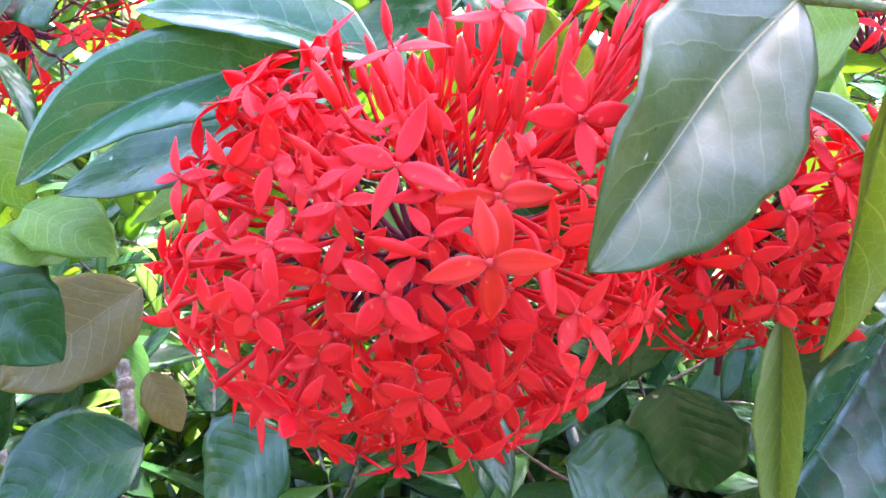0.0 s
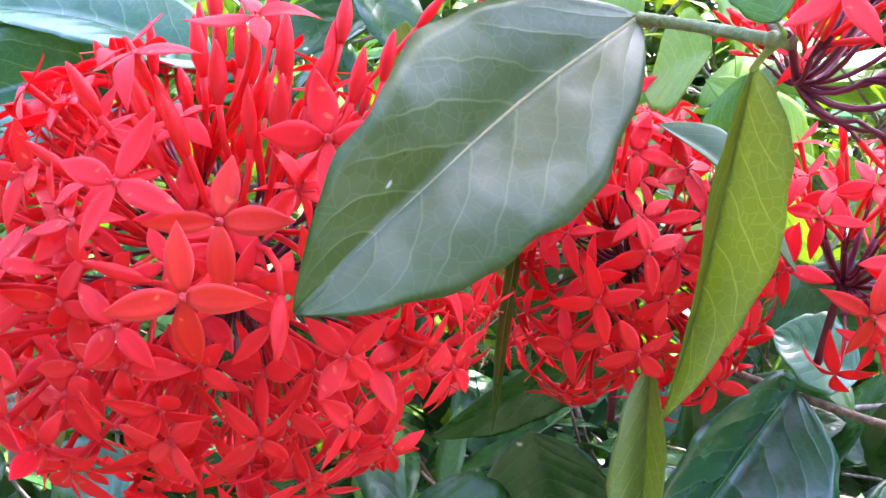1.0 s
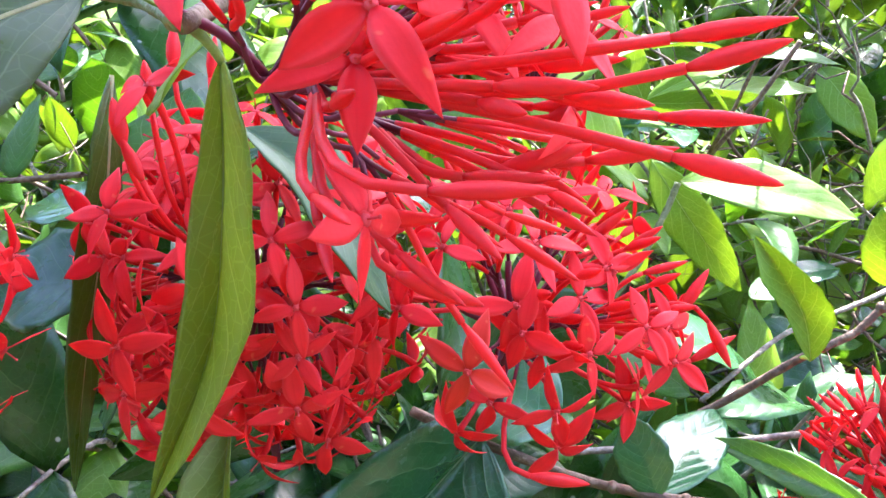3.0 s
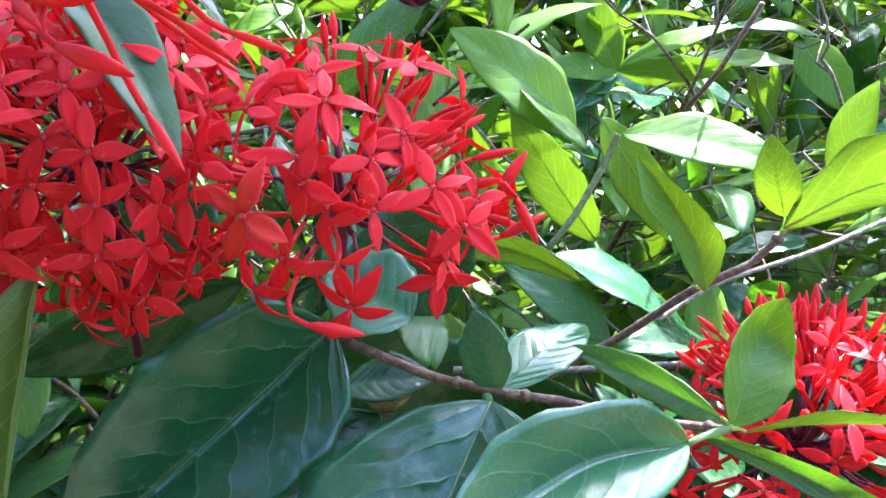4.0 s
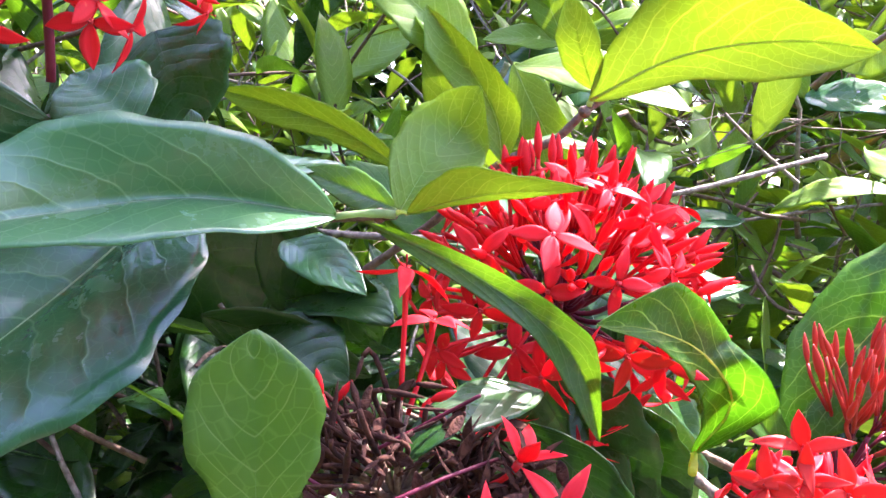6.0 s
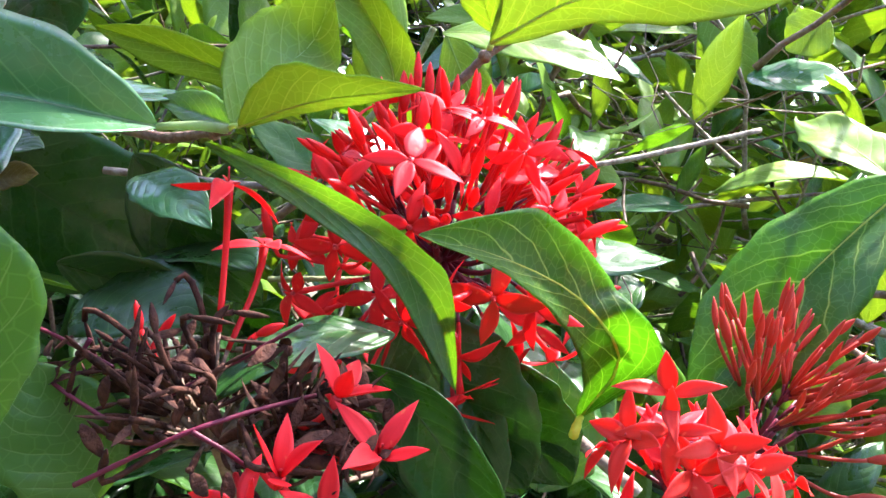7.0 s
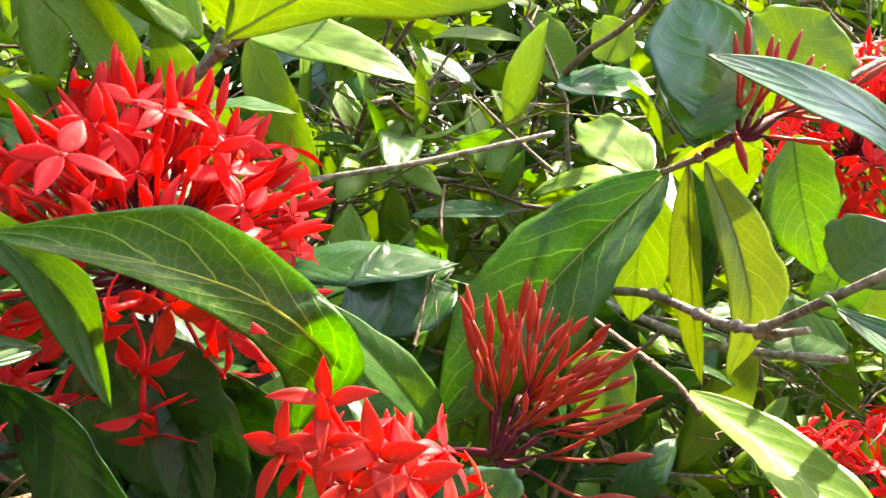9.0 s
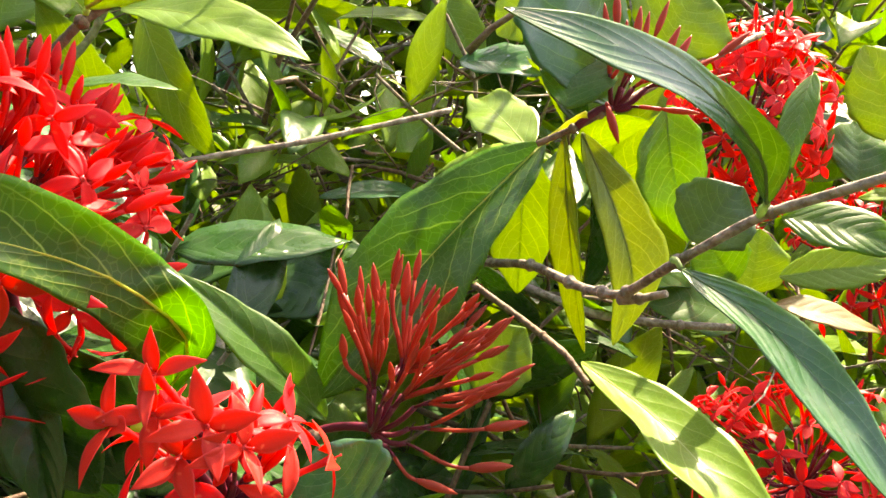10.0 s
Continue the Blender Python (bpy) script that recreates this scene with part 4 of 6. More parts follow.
third_head.bud((0.5021, 0.4726, 0.9957), (0.9082, 0.1603, 0.3865), rnd, 0.0140, 1.0, 1.00)
third_head.bud((0.3842, 0.4561, 1.0003), (-0.3847, 0.0175, 0.9229), rnd, 0.0140, 1.0, 1.00)
third_head.bud((0.4275, 0.4654, 1.0396), (-0.1984, 0.0486, 0.9789), rnd, 0.0140, 1.0, 1.00)
third_head.bud((0.4352, 0.4777, 1.0539), (-0.1009, 0.0636, 0.9929), rnd, 0.0140, 1.0, 1.00)
third_head.bud((0.4176, 0.4750, 1.0514), (-0.1984, 0.0486, 0.9789), rnd, 0.0140, 1.0, 1.00)
third_head.bud((0.4289, 0.4769, 1.0555), (-0.1984, 0.0486, 0.9789), rnd, 0.0140, 1.0, 1.00)
third_head.done()

low_head = Head((0.5321, 0.4356, 0.9438), (0.5353, 0.4544, 0.9193), 'small scarlet flower head half open beside purple buds')
rnd = random.Random(835)
low_head.flower((0.5160, 0.4138, 0.9772), (-0.2413, -0.7334, 0.6355), 0.40, rnd, 0.86, True, 1.0, 0.45)
low_head.flower((0.5293, 0.4127, 0.9680), (0.2514, -0.8784, 0.4064), 0.30, rnd, 0.86, True, 1.0, 0.45)
low_head.flower((0.5177, 0.4114, 0.9692), (-0.1102, -0.9693, 0.2198), 0.30, rnd, 0.86, True, 1.0, 0.45)
low_head.flower((0.5248, 0.4116, 0.9604), (0.0991, -0.9810, 0.1669), 0.60, rnd, 0.86, True, 1.0, 0.45)
low_head.flower((0.5377, 0.4154, 0.9636), (0.6569, -0.7062, 0.2642), 0.19, rnd, 0.86, True, 1.0, 0.45)
low_head.flower((0.5090, 0.4121, 0.9649), (-0.6191, -0.6594, 0.4265), 0.19, rnd, 0.86, True, 1.0, 0.45)
low_head.dome((-0.1011, -0.4862, 0.8680), 0.0270, 12, 16, 16, bud_axis=(-0.0706, -0.1360, 0.9882), size=0.92, cone=88.0, bud_cone=50.0, orange=0.2)
low_head.done()

bud_head = Head((0.5621, 0.5238, 0.9408), (0.5384, 0.5344, 0.9315), 'fan of closed dull red buds on branching purple stalks')
rnd = random.Random(812)
bud_head.dome((0.1877, -0.2530, 0.9491), 0.0600, 0, 54, 17, bud_axis=(0.2638, -0.1778, 0.9481), bud_cone=43.0, bud_reach=1.05, fat=0.72, dull=True)
bud_head.bud((0.5413, 0.5223, 0.9920), (-0.4422, -0.0416, 0.8960), rnd, 0.0160, 1.0, 1.00, BUD_DULL)
bud_head.bud((0.5528, 0.5226, 1.0011), (-0.2640, -0.0454, 0.9635), rnd, 0.0160, 1.0, 1.00, BUD_DULL)
bud_head.bud((0.5652, 0.5224, 1.0036), (-0.0687, -0.0476, 0.9965), rnd, 0.0160, 1.0, 1.00, BUD_DULL)
bud_head.bud((0.6061, 0.5210, 0.9906), (0.6280, -0.0671, 0.7753), rnd, 0.0160, 1.0, 1.00, BUD_DULL)
bud_head.bud((0.6175, 0.5189, 0.9538), (0.9504, -0.0030, 0.3110), rnd, 0.0160, 1.0, 1.00, BUD_DULL)
bud_head.bud((0.6147, 0.5181, 0.9374), (0.9764, -0.0084, 0.2158), rnd, 0.0160, 1.0, 1.00, BUD_DULL)
bud_head.bud((0.6118, 0.5198, 0.9693), (0.7812, 0.0161, 0.6240), rnd, 0.0160, 1.0, 1.00, BUD_DULL)
bud_head.bud((0.5967, 0.5178, 0.9241), (0.9878, -0.0272, -0.1531), rnd, 0.0160, 1.0, 1.00, BUD_DULL)
bud_head.done()

top_buds = Head((0.6338, 0.5497, 1.0746), (0.6204, 0.5464, 1.0642), 'sparse young flower head of slim dark red buds')
rnd = random.Random(864)
top_buds.bud((0.6220, 0.5418, 1.1115), (-0.2633, 0.0537, 0.9632), rnd, 0.0150, 1.0, 0.85, BUD_DULL)
top_buds.bud((0.6258, 0.5420, 1.1175), (-0.1660, 0.0529, 0.9847), rnd, 0.0150, 1.0, 0.85, BUD_DULL)
top_buds.bud((0.6315, 0.5414, 1.1066), (-0.0671, 0.0515, 0.9964), rnd, 0.0150, 1.0, 0.85, BUD_DULL)
top_buds.bud((0.6359, 0.5416, 1.1127), (-0.0179, 0.0507, 0.9986), rnd, 0.0150, 1.0, 0.85, BUD_DULL)
top_buds.bud((0.6461, 0.5416, 1.1166), (0.2120, 0.0450, 0.9762), rnd, 0.0150, 1.0, 0.85, BUD_DULL)
top_buds.bud((0.6519, 0.5410, 1.1079), (0.2924, 0.0424, 0.9553), rnd, 0.0150, 1.0, 0.85, BUD_DULL)
top_buds.bud((0.6567, 0.5408, 1.1050), (0.3649, 0.0397, 0.9302), rnd, 0.0150, 1.0, 0.85, BUD_DULL)
top_buds.bud((0.6751, 0.5305, 1.1074), (0.6891, 0.0229, 0.7243), rnd, 0.0150, 1.0, 0.85, BUD_DULL)
top_buds.bud((0.6445, 0.5408, 1.1001), (0.2120, 0.0450, 0.9762), rnd, 0.0150, 1.0, 0.85, BUD_DULL)
top_buds.bud((0.6665, 0.5402, 1.0984), (0.7282, 0.0202, 0.6850), rnd, 0.0150, 1.0, 0.85, BUD_DULL)
top_buds.bud((0.6739, 0.5398, 1.0932), (0.8538, 0.0094, 0.5206), rnd, 0.0150, 1.0, 0.85, BUD_DULL)
top_buds.bud((0.6648, 0.5392, 1.0764), (0.9976, -0.0162, 0.0680), rnd, 0.0150, 1.0, 0.85, BUD_DULL)
top_buds.bud((0.6362, 0.5389, 1.0597), (0.4423, -0.0538, -0.8952), rnd, 0.0150, 1.0, 0.85, BUD_DULL)
top_buds.bud((0.6417, 0.5515, 1.1141), (0.0306, 0.0497, 0.9983), rnd, 0.0150, 1.0, 0.85, BUD_DULL)
top_buds.done()

far_head = Head((0.7565, 0.7393, 1.1088), (0.7799, 0.7554, 1.0398), 'full scarlet flower head in bright sun')
rnd = random.Random(810)
far_head.dome((-0.0785, -0.9115, 0.4038), 0.0580, 95, 14, 18, bud_axis=(0.0306, 0.0497, 0.9983), cone=110.0, squash=(0.85, 1, 1.12))
far_head.done()

lower_far_head = Head((0.8136, 0.6977, 0.9013), (0.8367, 0.7246, 0.8478), 'scarlet flower head low in the sunlit leaves')
rnd = random.Random(1458)
lower_far_head.dome((-0.2129, -0.7622, 0.6113), 0.0680, 80, 16, 19, bud_axis=(-0.2640, -0.0454, 0.9635), cone=100.0, squash=(1.1, 1, 0.9))
lower_far_head.done()

side_far_head = Head((0.9153, 0.8527, 1.0364), (0.9393, 0.8684, 0.9604), 'deep red flower head behind leaves')
rnd = random.Random(1326)
side_far_head.dome((-0.0712, -0.9306, 0.3591), 0.0660, 60, 10, 20, cone=105.0)
side_far_head.done()

corner_head = Head((-0.2379, 0.6026, 1.1708), (-0.2540, 0.6122, 1.0767), 'scarlet flower head behind the glossy leaves')
rnd = random.Random(1146)
corner_head.dome((0.1688, -0.9637, 0.2069), 0.0720, 60, 20, 21, bud_axis=(0.6238, -0.1112, 0.7737), cone=100.0)
corner_head.done()

back_head = Head((0.2615, 0.5092, 1.1543), None, 'red buds of a flower head in the light')
rnd = random.Random(898)
back_head.dome((0.0050, -0.1492, 0.9888), 0.0450, 6, 34, 22, bud_axis=(-0.1112, 0.1014, 0.9886), cone=70.0, bud_cone=60.0)
back_head.done()

dry_head = Head((0.4107, 0.3898, 0.9462), (0.4159, 0.4036, 0.9196), 'withered brown flower head with a few red flowers remaining', name='dried_flower_head')
rnd = random.Random(832)
for i in range(120):
    w, c = rnd.uniform(0, 6.28), rnd.uniform(-0.1, 1)
    r = math.sqrt(1 - c * c)
    d = unit((r * math.cos(w) * 1.5, r * math.sin(w) * 0.9, c * 0.85))
    q = dry_head.hub + np.array((0.0, 0.0, 0.004)) + d * (1.5, 1.1, 1.0) * rnd.uniform(0.014, 0.032)
    dry_head.bud(q, unit(d + np.array([rnd.gauss(0, 0.7) for _ in range(3)])), rnd, rnd.uniform(0.007, 0.016), 1.0, rnd.uniform(0.25, 0.6), DRY)
for i in range(60):
    d = unit([rnd.gauss(0, 1) for _ in range(3)]) * rnd.uniform(0.004, 0.015) * (1.4, 1.0, 0.9)
    p = mesh_object('dried_petal', *petal_mesh(700 + i, 0.010, 0.0032), DRY, dry_head.thing)
    p.matrix_basis = place_matrix(d + (0.0265, -0.004, 0.011), unit([rnd.gauss(0, 1) for _ in range(3)]), rnd.uniform(0, 6.28))
for i in range(70):
    w, c = rnd.uniform(0, 6.28), rnd.uniform(0, 1)
    r = math.sqrt(1 - c * c)
    d = unit((r * math.cos(w) * 1.5, r * math.sin(w) * 0.9, c))
    q = d * (1.5, 1.0, 1.0) * rnd.uniform(0.02, 0.034)
    p = mesh_object("dried_petal", *petal_mesh(500 + i, 0.009, 0.0030), DRY, dry_head.thing)
    p.matrix_basis = place_matrix(q, unit(d + np.array([rnd.gauss(0, 0.8) for _ in range(3)])), rnd.uniform(0, 6.28))
dry_head.flower((0.4380, 0.3640, 0.9520), (0.05, -0.42, 0.90), 0.30, rnd, 0.98, False, 1.0, 0.75)
dry_head.flower((0.4545, 0.3770, 0.9570), (0.20, -0.40, 0.88), 0.90, rnd, 0.98, False, 1.0, 0.80)
dry_head.flower((0.4480, 0.3690, 0.9440), (0.10, -0.60, 0.75), 0.10, rnd, 1.00, False, 1.0, 0.60)
dry_head.flower((0.4420, 0.3810, 0.9660), (0.30, -0.20, 0.92), 0.60, rnd, 0.95, False, 1.0, 0.90)
dry_head.flower((0.4310, 0.3640, 0.9430), (-0.25, -0.60, 0.75), 0.40, rnd, 0.95, False, 1.0, 0.60)
dry_head.flower((0.4009, 0.3952, 1.0072), (-0.1298, -0.0650, 0.9894), 0.10, rnd, 1.00, False, 1.0, -0.10)
dry_head.flower((0.4094, 0.4034, 0.9929), (-0.0727, -0.0895, 0.9933), 0.30, rnd, 0.95, False, 1.0, -0.10)
dry_head.bud((0.3773, 0.4022, 0.9716), (-0.3847, 0.0175, 0.9229), rnd, 0.0080, 1.0, 0.70)
dry_head.bud((0.3884, 0.4037, 0.9702), (0.4232, 0.1310, 0.8965), rnd, 0.0080, 1.0, 0.70)
dry_head.bud((0.4203, 0.3985, 0.9756), (0.8387, -0.0222, 0.5441), rnd, 0.0080, 1.0, 0.70)
dry_head.done(TWIG_BROWN)

# ---- leaves near the path ----
formed_leaf((0.1598, 0.3273, 1.1621), (0.0932, 0.2437, 1.1001), [(0.3, (0.1335, 0.2979, 1.1414), (-0.0158, -0.0046, 0.0186), (0.0176, -0.0114, -0.0175)), (0.62, (0.1119, 0.2690, 1.1201), (-0.0088, -0.0113, 0.0165), (0.0157, -0.0078, -0.0137))], 'dull', 'broad dull green leaf with pale midrib and tiny white specks')
formed_leaf((0.1894, 0.3234, 1.1501), (0.1760, 0.3255, 1.0528), [(0.33, (0.1883, 0.3311, 1.1204), (-0.0050, -0.0045, 0.0010), (0.0105, -0.0174, 0.0048)), (0.68, (0.1848, 0.3345, 1.0850), (-0.0036, -0.0101, 0.0029), (0.0120, -0.0149, 0.0061))], 'olive', 'narrow folded light green leaf hanging from a twig', camber=0.1, petiole=(0.1893, 0.2991, 1.1566))
formed_leaf((0.1773, 0.3817, 1.1340), (0.2221, 0.3678, 1.0900), [(0.35, (0.1968, 0.3770, 1.1226), (-0.0037, -0.0105, -0.0000), (0.0061, 0.0062, 0.0085)), (0.65, (0.2107, 0.3720, 1.1065), (-0.0050, -0.0094, 0.0008), (0.0035, 0.0060, 0.0031))], 'smooth', 'dark green leaf behind the flower stalks')
formed_leaf((0.1011, 0.3788, 1.1210), (0.0907, 0.3822, 1.1641), [(0.5, (0.0986, 0.3839, 1.1453), (-0.0146, -0.0061, -0.0002), (0.0125, -0.0154, -0.0041))], 'olive', 'pale leaf half hidden among the buds')
formed_leaf((0.1348, 0.3936, 1.1451), (0.1282, 0.3848, 1.0196), [(0.36, (0.1341, 0.3910, 1.1045), (-0.0027, -0.0082, 0.0012), (0.0026, 0.0052, -0.0007)), (0.7, (0.1301, 0.3875, 1.0602), (-0.0022, -0.0069, 0.0023), (0.0024, 0.0050, -0.0016))], 'dull', 'long brownish green leaf hanging beside the flowers')
formed_leaf((0.0202, 0.3690, 1.1482), (-0.1071, 0.3705, 1.0984), [(0.35, (-0.0237, 0.3695, 1.1400), (-0.0122, 0.0024, 0.0198), (0.0118, -0.0253, -0.0118)), (0.68, (-0.0654, 0.3689, 1.1262), (-0.0184, -0.0007, 0.0121), (0.0130, -0.0212, -0.0075))], 'pale', 'long glossy dark green leaf with water drops')
formed_leaf((0.0329, 0.3591, 1.1458), (-0.0589, 0.3772, 1.1632), [(0.5, (-0.0123, 0.3692, 1.1592), (0.0069, 0.0143, 0.0170), (0.0039, -0.0249, -0.0073))], 'pale', 'glossy leaf bright with sky light')
formed_leaf((0.0067, 0.4059, 1.1333), (-0.1130, 0.4092, 1.0896), [(0.4, (-0.0392, 0.4047, 1.1177), (-0.0168, 0.0106, 0.0068), (0.0125, -0.0300, -0.0103)), (0.75, (-0.0816, 0.4053, 1.1002), (-0.0112, 0.0092, 0.0083), (0.0129, -0.0210, -0.0064))], 'dark', 'glossy dark leaf under the others')
leaf((-0.1403, 0.4259, 1.0803), (-0.0876, 0.4053, 1.0636), 0.0350, (0.2508, -0.6886, 0.6804), 'young', 'bright light green young leaf', sag=0.08)
leaf((-0.1169, 0.4237, 1.0629), (-0.1475, 0.4020, 1.0668), 0.0300, (-0.0591, -0.6603, 0.7487), 'young', 'bright light green young leaf', sag=0.06)
leaf((-0.1721, 0.4532, 1.1221), (-0.1495, 0.4451, 1.0771), 0.0400, (-0.2480, -0.8409, 0.4811), 'young', 'light green leaf in the sun', sag=0.06)
leaf((-0.1655, 0.4188, 1.0551), (-0.1157, 0.4036, 1.0161), 0.0500, (-0.1481, -0.8052, 0.5742), 'dark', 'dark green leaf among twigs', sag=0.05)
leaf((-0.1125, 0.4785, 1.0300), (-0.1738, 0.4443, 0.9845), 0.0600, (0.1520, -0.7971, 0.5844), 'old', 'broad yellowing brown leaf', sag=0.04)
leaf((-0.1080, 0.4694, 0.9860), (-0.0901, 0.4641, 0.9553), 0.0220, (0.4513, -0.8062, 0.3826), 'old', 'small yellow leaf on a thin twig', sag=0.05)
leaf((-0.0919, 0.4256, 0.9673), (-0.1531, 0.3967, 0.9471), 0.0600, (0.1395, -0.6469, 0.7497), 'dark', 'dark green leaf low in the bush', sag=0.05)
leaf((-0.0153, 0.3948, 0.9916), (-0.0461, 0.3857, 0.9582), 0.0500, (-0.1438, -0.7519, 0.6434), 'dark', 'green leaf under the flower head', sag=0.05)
leaf((-0.0615, 0.4381, 1.1134), (-0.1424, 0.4767, 1.1271), 0.0500, (0.1233, -0.3330, 0.9348), 'dark', 'dark glossy leaf in the shade', sag=0.05)
leaf((-0.0596, 0.4434, 1.0895), (-0.1053, 0.4562, 1.0676), 0.0300, (0.1351, -0.4682, 0.8732), 'young', 'small light green leaf', sag=0.05)
leaf((-0.0235, 0.4313, 1.1660), (0.0051, 0.4246, 1.1734), 0.0300, (0.0404, -0.6568, 0.7529), 'young', 'small light green leaf', sag=0.05)
formed_leaf((0.1799, 0.3699, 1.0545), (0.1800, 0.3525, 0.9724), [(0.35, (0.1798, 0.3639, 1.0261), (-0.0122, -0.0084, 0.0030), (0.0047, -0.0091, 0.0039))], 'olive', 'narrow dull green leaf hanging among dark ones')
leaf((0.1423, 0.3811, 1.0226), (0.1613, 0.3828, 0.9765), 0.0500, (-0.4574, -0.7601, 0.4615), 'dark', 'dark leaf under the flower heads', sag=0.05)
leaf((0.1013, 0.3534, 1.0015), (0.1434, 0.3702, 0.9706), 0.0500, (-0.1561, -0.6573, 0.7373), 'dark', 'dark leaf under the flower heads', sag=0.05)
leaf((0.1104, 0.4485, 1.0947), (0.0648, 0.4746, 1.0901), 0.0300, (0.0953, -0.5551, 0.8263), 'pale', 'pale glossy leaf deep in the bush', sag=0.05)
leaf((0.0976, 0.4727, 1.0657), (0.0467, 0.4759, 1.0502), 0.0500, (0.0119, -0.6773, 0.7356), 'dark', 'dark leaf deep in the bush', sag=0.05)
leaf((0.1217, 0.4480, 1.0871), (0.1266, 0.4791, 1.1421), 0.0450, (-0.2520, -0.9015, 0.3518), 'mid', 'green leaf with net veins behind the flowers', sag=0.04)
leaf((0.1701, 0.4052, 1.1645), (0.1491, 0.4259, 1.1753), 0.0300, (-0.2804, -0.7302, 0.6230), 'young', 'light green leaf beside the twig', sag=0.05, petiole=(0.1893, 0.2991, 1.1566))
leaf((0.1849, 0.2926, 1.1586), (0.1890, 0.3123, 1.1799), 0.0200, (-0.6375, -0.7488, 0.1816), 'mid', 'slim leaf standing up from the twig', sag=0.05, petiole=(0.1893, 0.2991, 1.1566))
leaf((0.1822, 0.3377, 1.1553), (0.1682, 0.3552, 1.1468), 0.0350, (-0.0445, -0.8309, 0.5546), 'young', 'yellow green leaf behind the twig', sag=0.05)
# middle stretch
formed_leaf((0.2518, 0.4378, 1.0271), (0.1774, 0.3820, 0.9450), [(0.14, (0.2416, 0.4316, 1.0156), (-0.0050, -0.0229, 0.0271), (0.0238, -0.0137, -0.0102)), (0.38, (0.2211, 0.4159, 0.9924), (-0.0159, -0.0205, 0.0324), (0.0346, -0.0139, -0.0080)), (0.7, (0.1974, 0.3984, 0.9666), (-0.0100, -0.0165, 0.0268), (0.0303, -0.0131, 0.0007))], 'glossy', 'large dark green leaf with faint side veins')
formed_leaf((0.3139, 0.4220, 1.0134), (0.2857, 0.3302, 0.9350), [(0.35, (0.3028, 0.3907, 0.9840), (-0.0404, -0.0008, 0.0113), (0.0449, -0.0145, 0.0070)), (0.7, (0.2943, 0.3552, 0.9588), (-0.0350, 0.0000, 0.0100), (0.0423, -0.0127, 0.0009))], 'glossy', 'large dark glossy leaf with deep veins', quilt=0.022, petiole=(0.3121, 0.4290, 1.0121))
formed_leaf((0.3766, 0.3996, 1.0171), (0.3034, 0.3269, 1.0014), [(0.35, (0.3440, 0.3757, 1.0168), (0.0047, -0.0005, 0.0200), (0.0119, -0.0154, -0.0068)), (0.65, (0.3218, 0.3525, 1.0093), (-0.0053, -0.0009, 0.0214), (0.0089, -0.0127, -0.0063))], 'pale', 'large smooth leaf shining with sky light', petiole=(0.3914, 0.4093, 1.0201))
formed_leaf((0.3923, 0.4101, 1.0211), (0.4072, 0.4248, 1.0624), [(0.4, (0.3967, 0.4181, 1.0359), (-0.0095, -0.0073, 0.0075), (0.0130, -0.0037, -0.0026)), (0.75, (0.4030, 0.4284, 1.0501), (-0.0075, -0.0080, 0.0074), (0.0097, -0.0036, -0.0055))], 'young', 'curled light green young leaf standing upright', petiole=(0.3914, 0.4093, 1.0201))
formed_leaf((0.3958, 0.4061, 1.0213), (0.4457, 0.3906, 1.0374), [(0.3, (0.4131, 0.3999, 1.0293), (-0.0035, -0.0103, 0.0073), (0.0010, 0.0031, -0.0015)), (0.65, (0.4289, 0.3963, 1.0340), (-0.0014, -0.0051, 0.0036), (0.0008, 0.0021, -0.0016))], 'young', 'light green young leaf with a pale bluish tip', petiole=(0.3914, 0.4093, 1.0201))
formed_leaf((0.3814, 0.4151, 1.0159), (0.4624, 0.4224, 0.9633), [(0.35, (0.4188, 0.4144, 1.0058), (0.0041, -0.0009, 0.0037), (0.0025, -0.0020, -0.0057)), (0.62, (0.4446, 0.4173, 0.9928), (0.0092, -0.0000, 0.0027), (-0.0056, -0.0033, -0.0017)), (0.84, (0.4558, 0.4204, 0.9791), (0.0042, -0.0013, -0.0004), (-0.0045, -0.0051, -0.0017))], 'mid', 'long drooping green leaf across the flowers', petiole=(0.3914, 0.4093, 1.0201))
formed_leaf((0.3903, 0.4164, 1.0212), (0.3401, 0.4591, 1.0259), [(0.5, (0.3681, 0.4383, 1.0231), (-0.0033, 0.0055, 0.0076), (0.0073, -0.0117, -0.0056))], 'mid', 'veined green leaf beside the twig', petiole=(0.3914, 0.4093, 1.0201))
leaf((0.3162, 0.4295, 1.0147), (0.3041, 0.4399, 1.0407), 0.0200, (-0.4320, -0.8278, 0.3579), 'pale', 'small pale blue green leaf', sag=0.05)
leaf((0.3162, 0.4295, 1.0147), (0.3492, 0.4801, 1.0296), 0.0260, (-0.0551, -0.4043, 0.9129), 'pale', 'small pale blue green leaf', sag=0.06)
formed_leaf((0.4041, 0.5253, 1.0419), (0.3632, 0.5085, 1.1003), [(0.4, (0.3958, 0.5226, 1.0639), (-0.0135, -0.0114, 0.0040), (0.0111, -0.0050, 0.0040)), (0.75, (0.3769, 0.5133, 1.0864), (-0.0092, -0.0102, -0.0049), (0.0095, -0.0059, -0.0001))], 'young', 'bright yellow green leaf standing up', petiole=(0.4013, 0.5302, 1.0415))
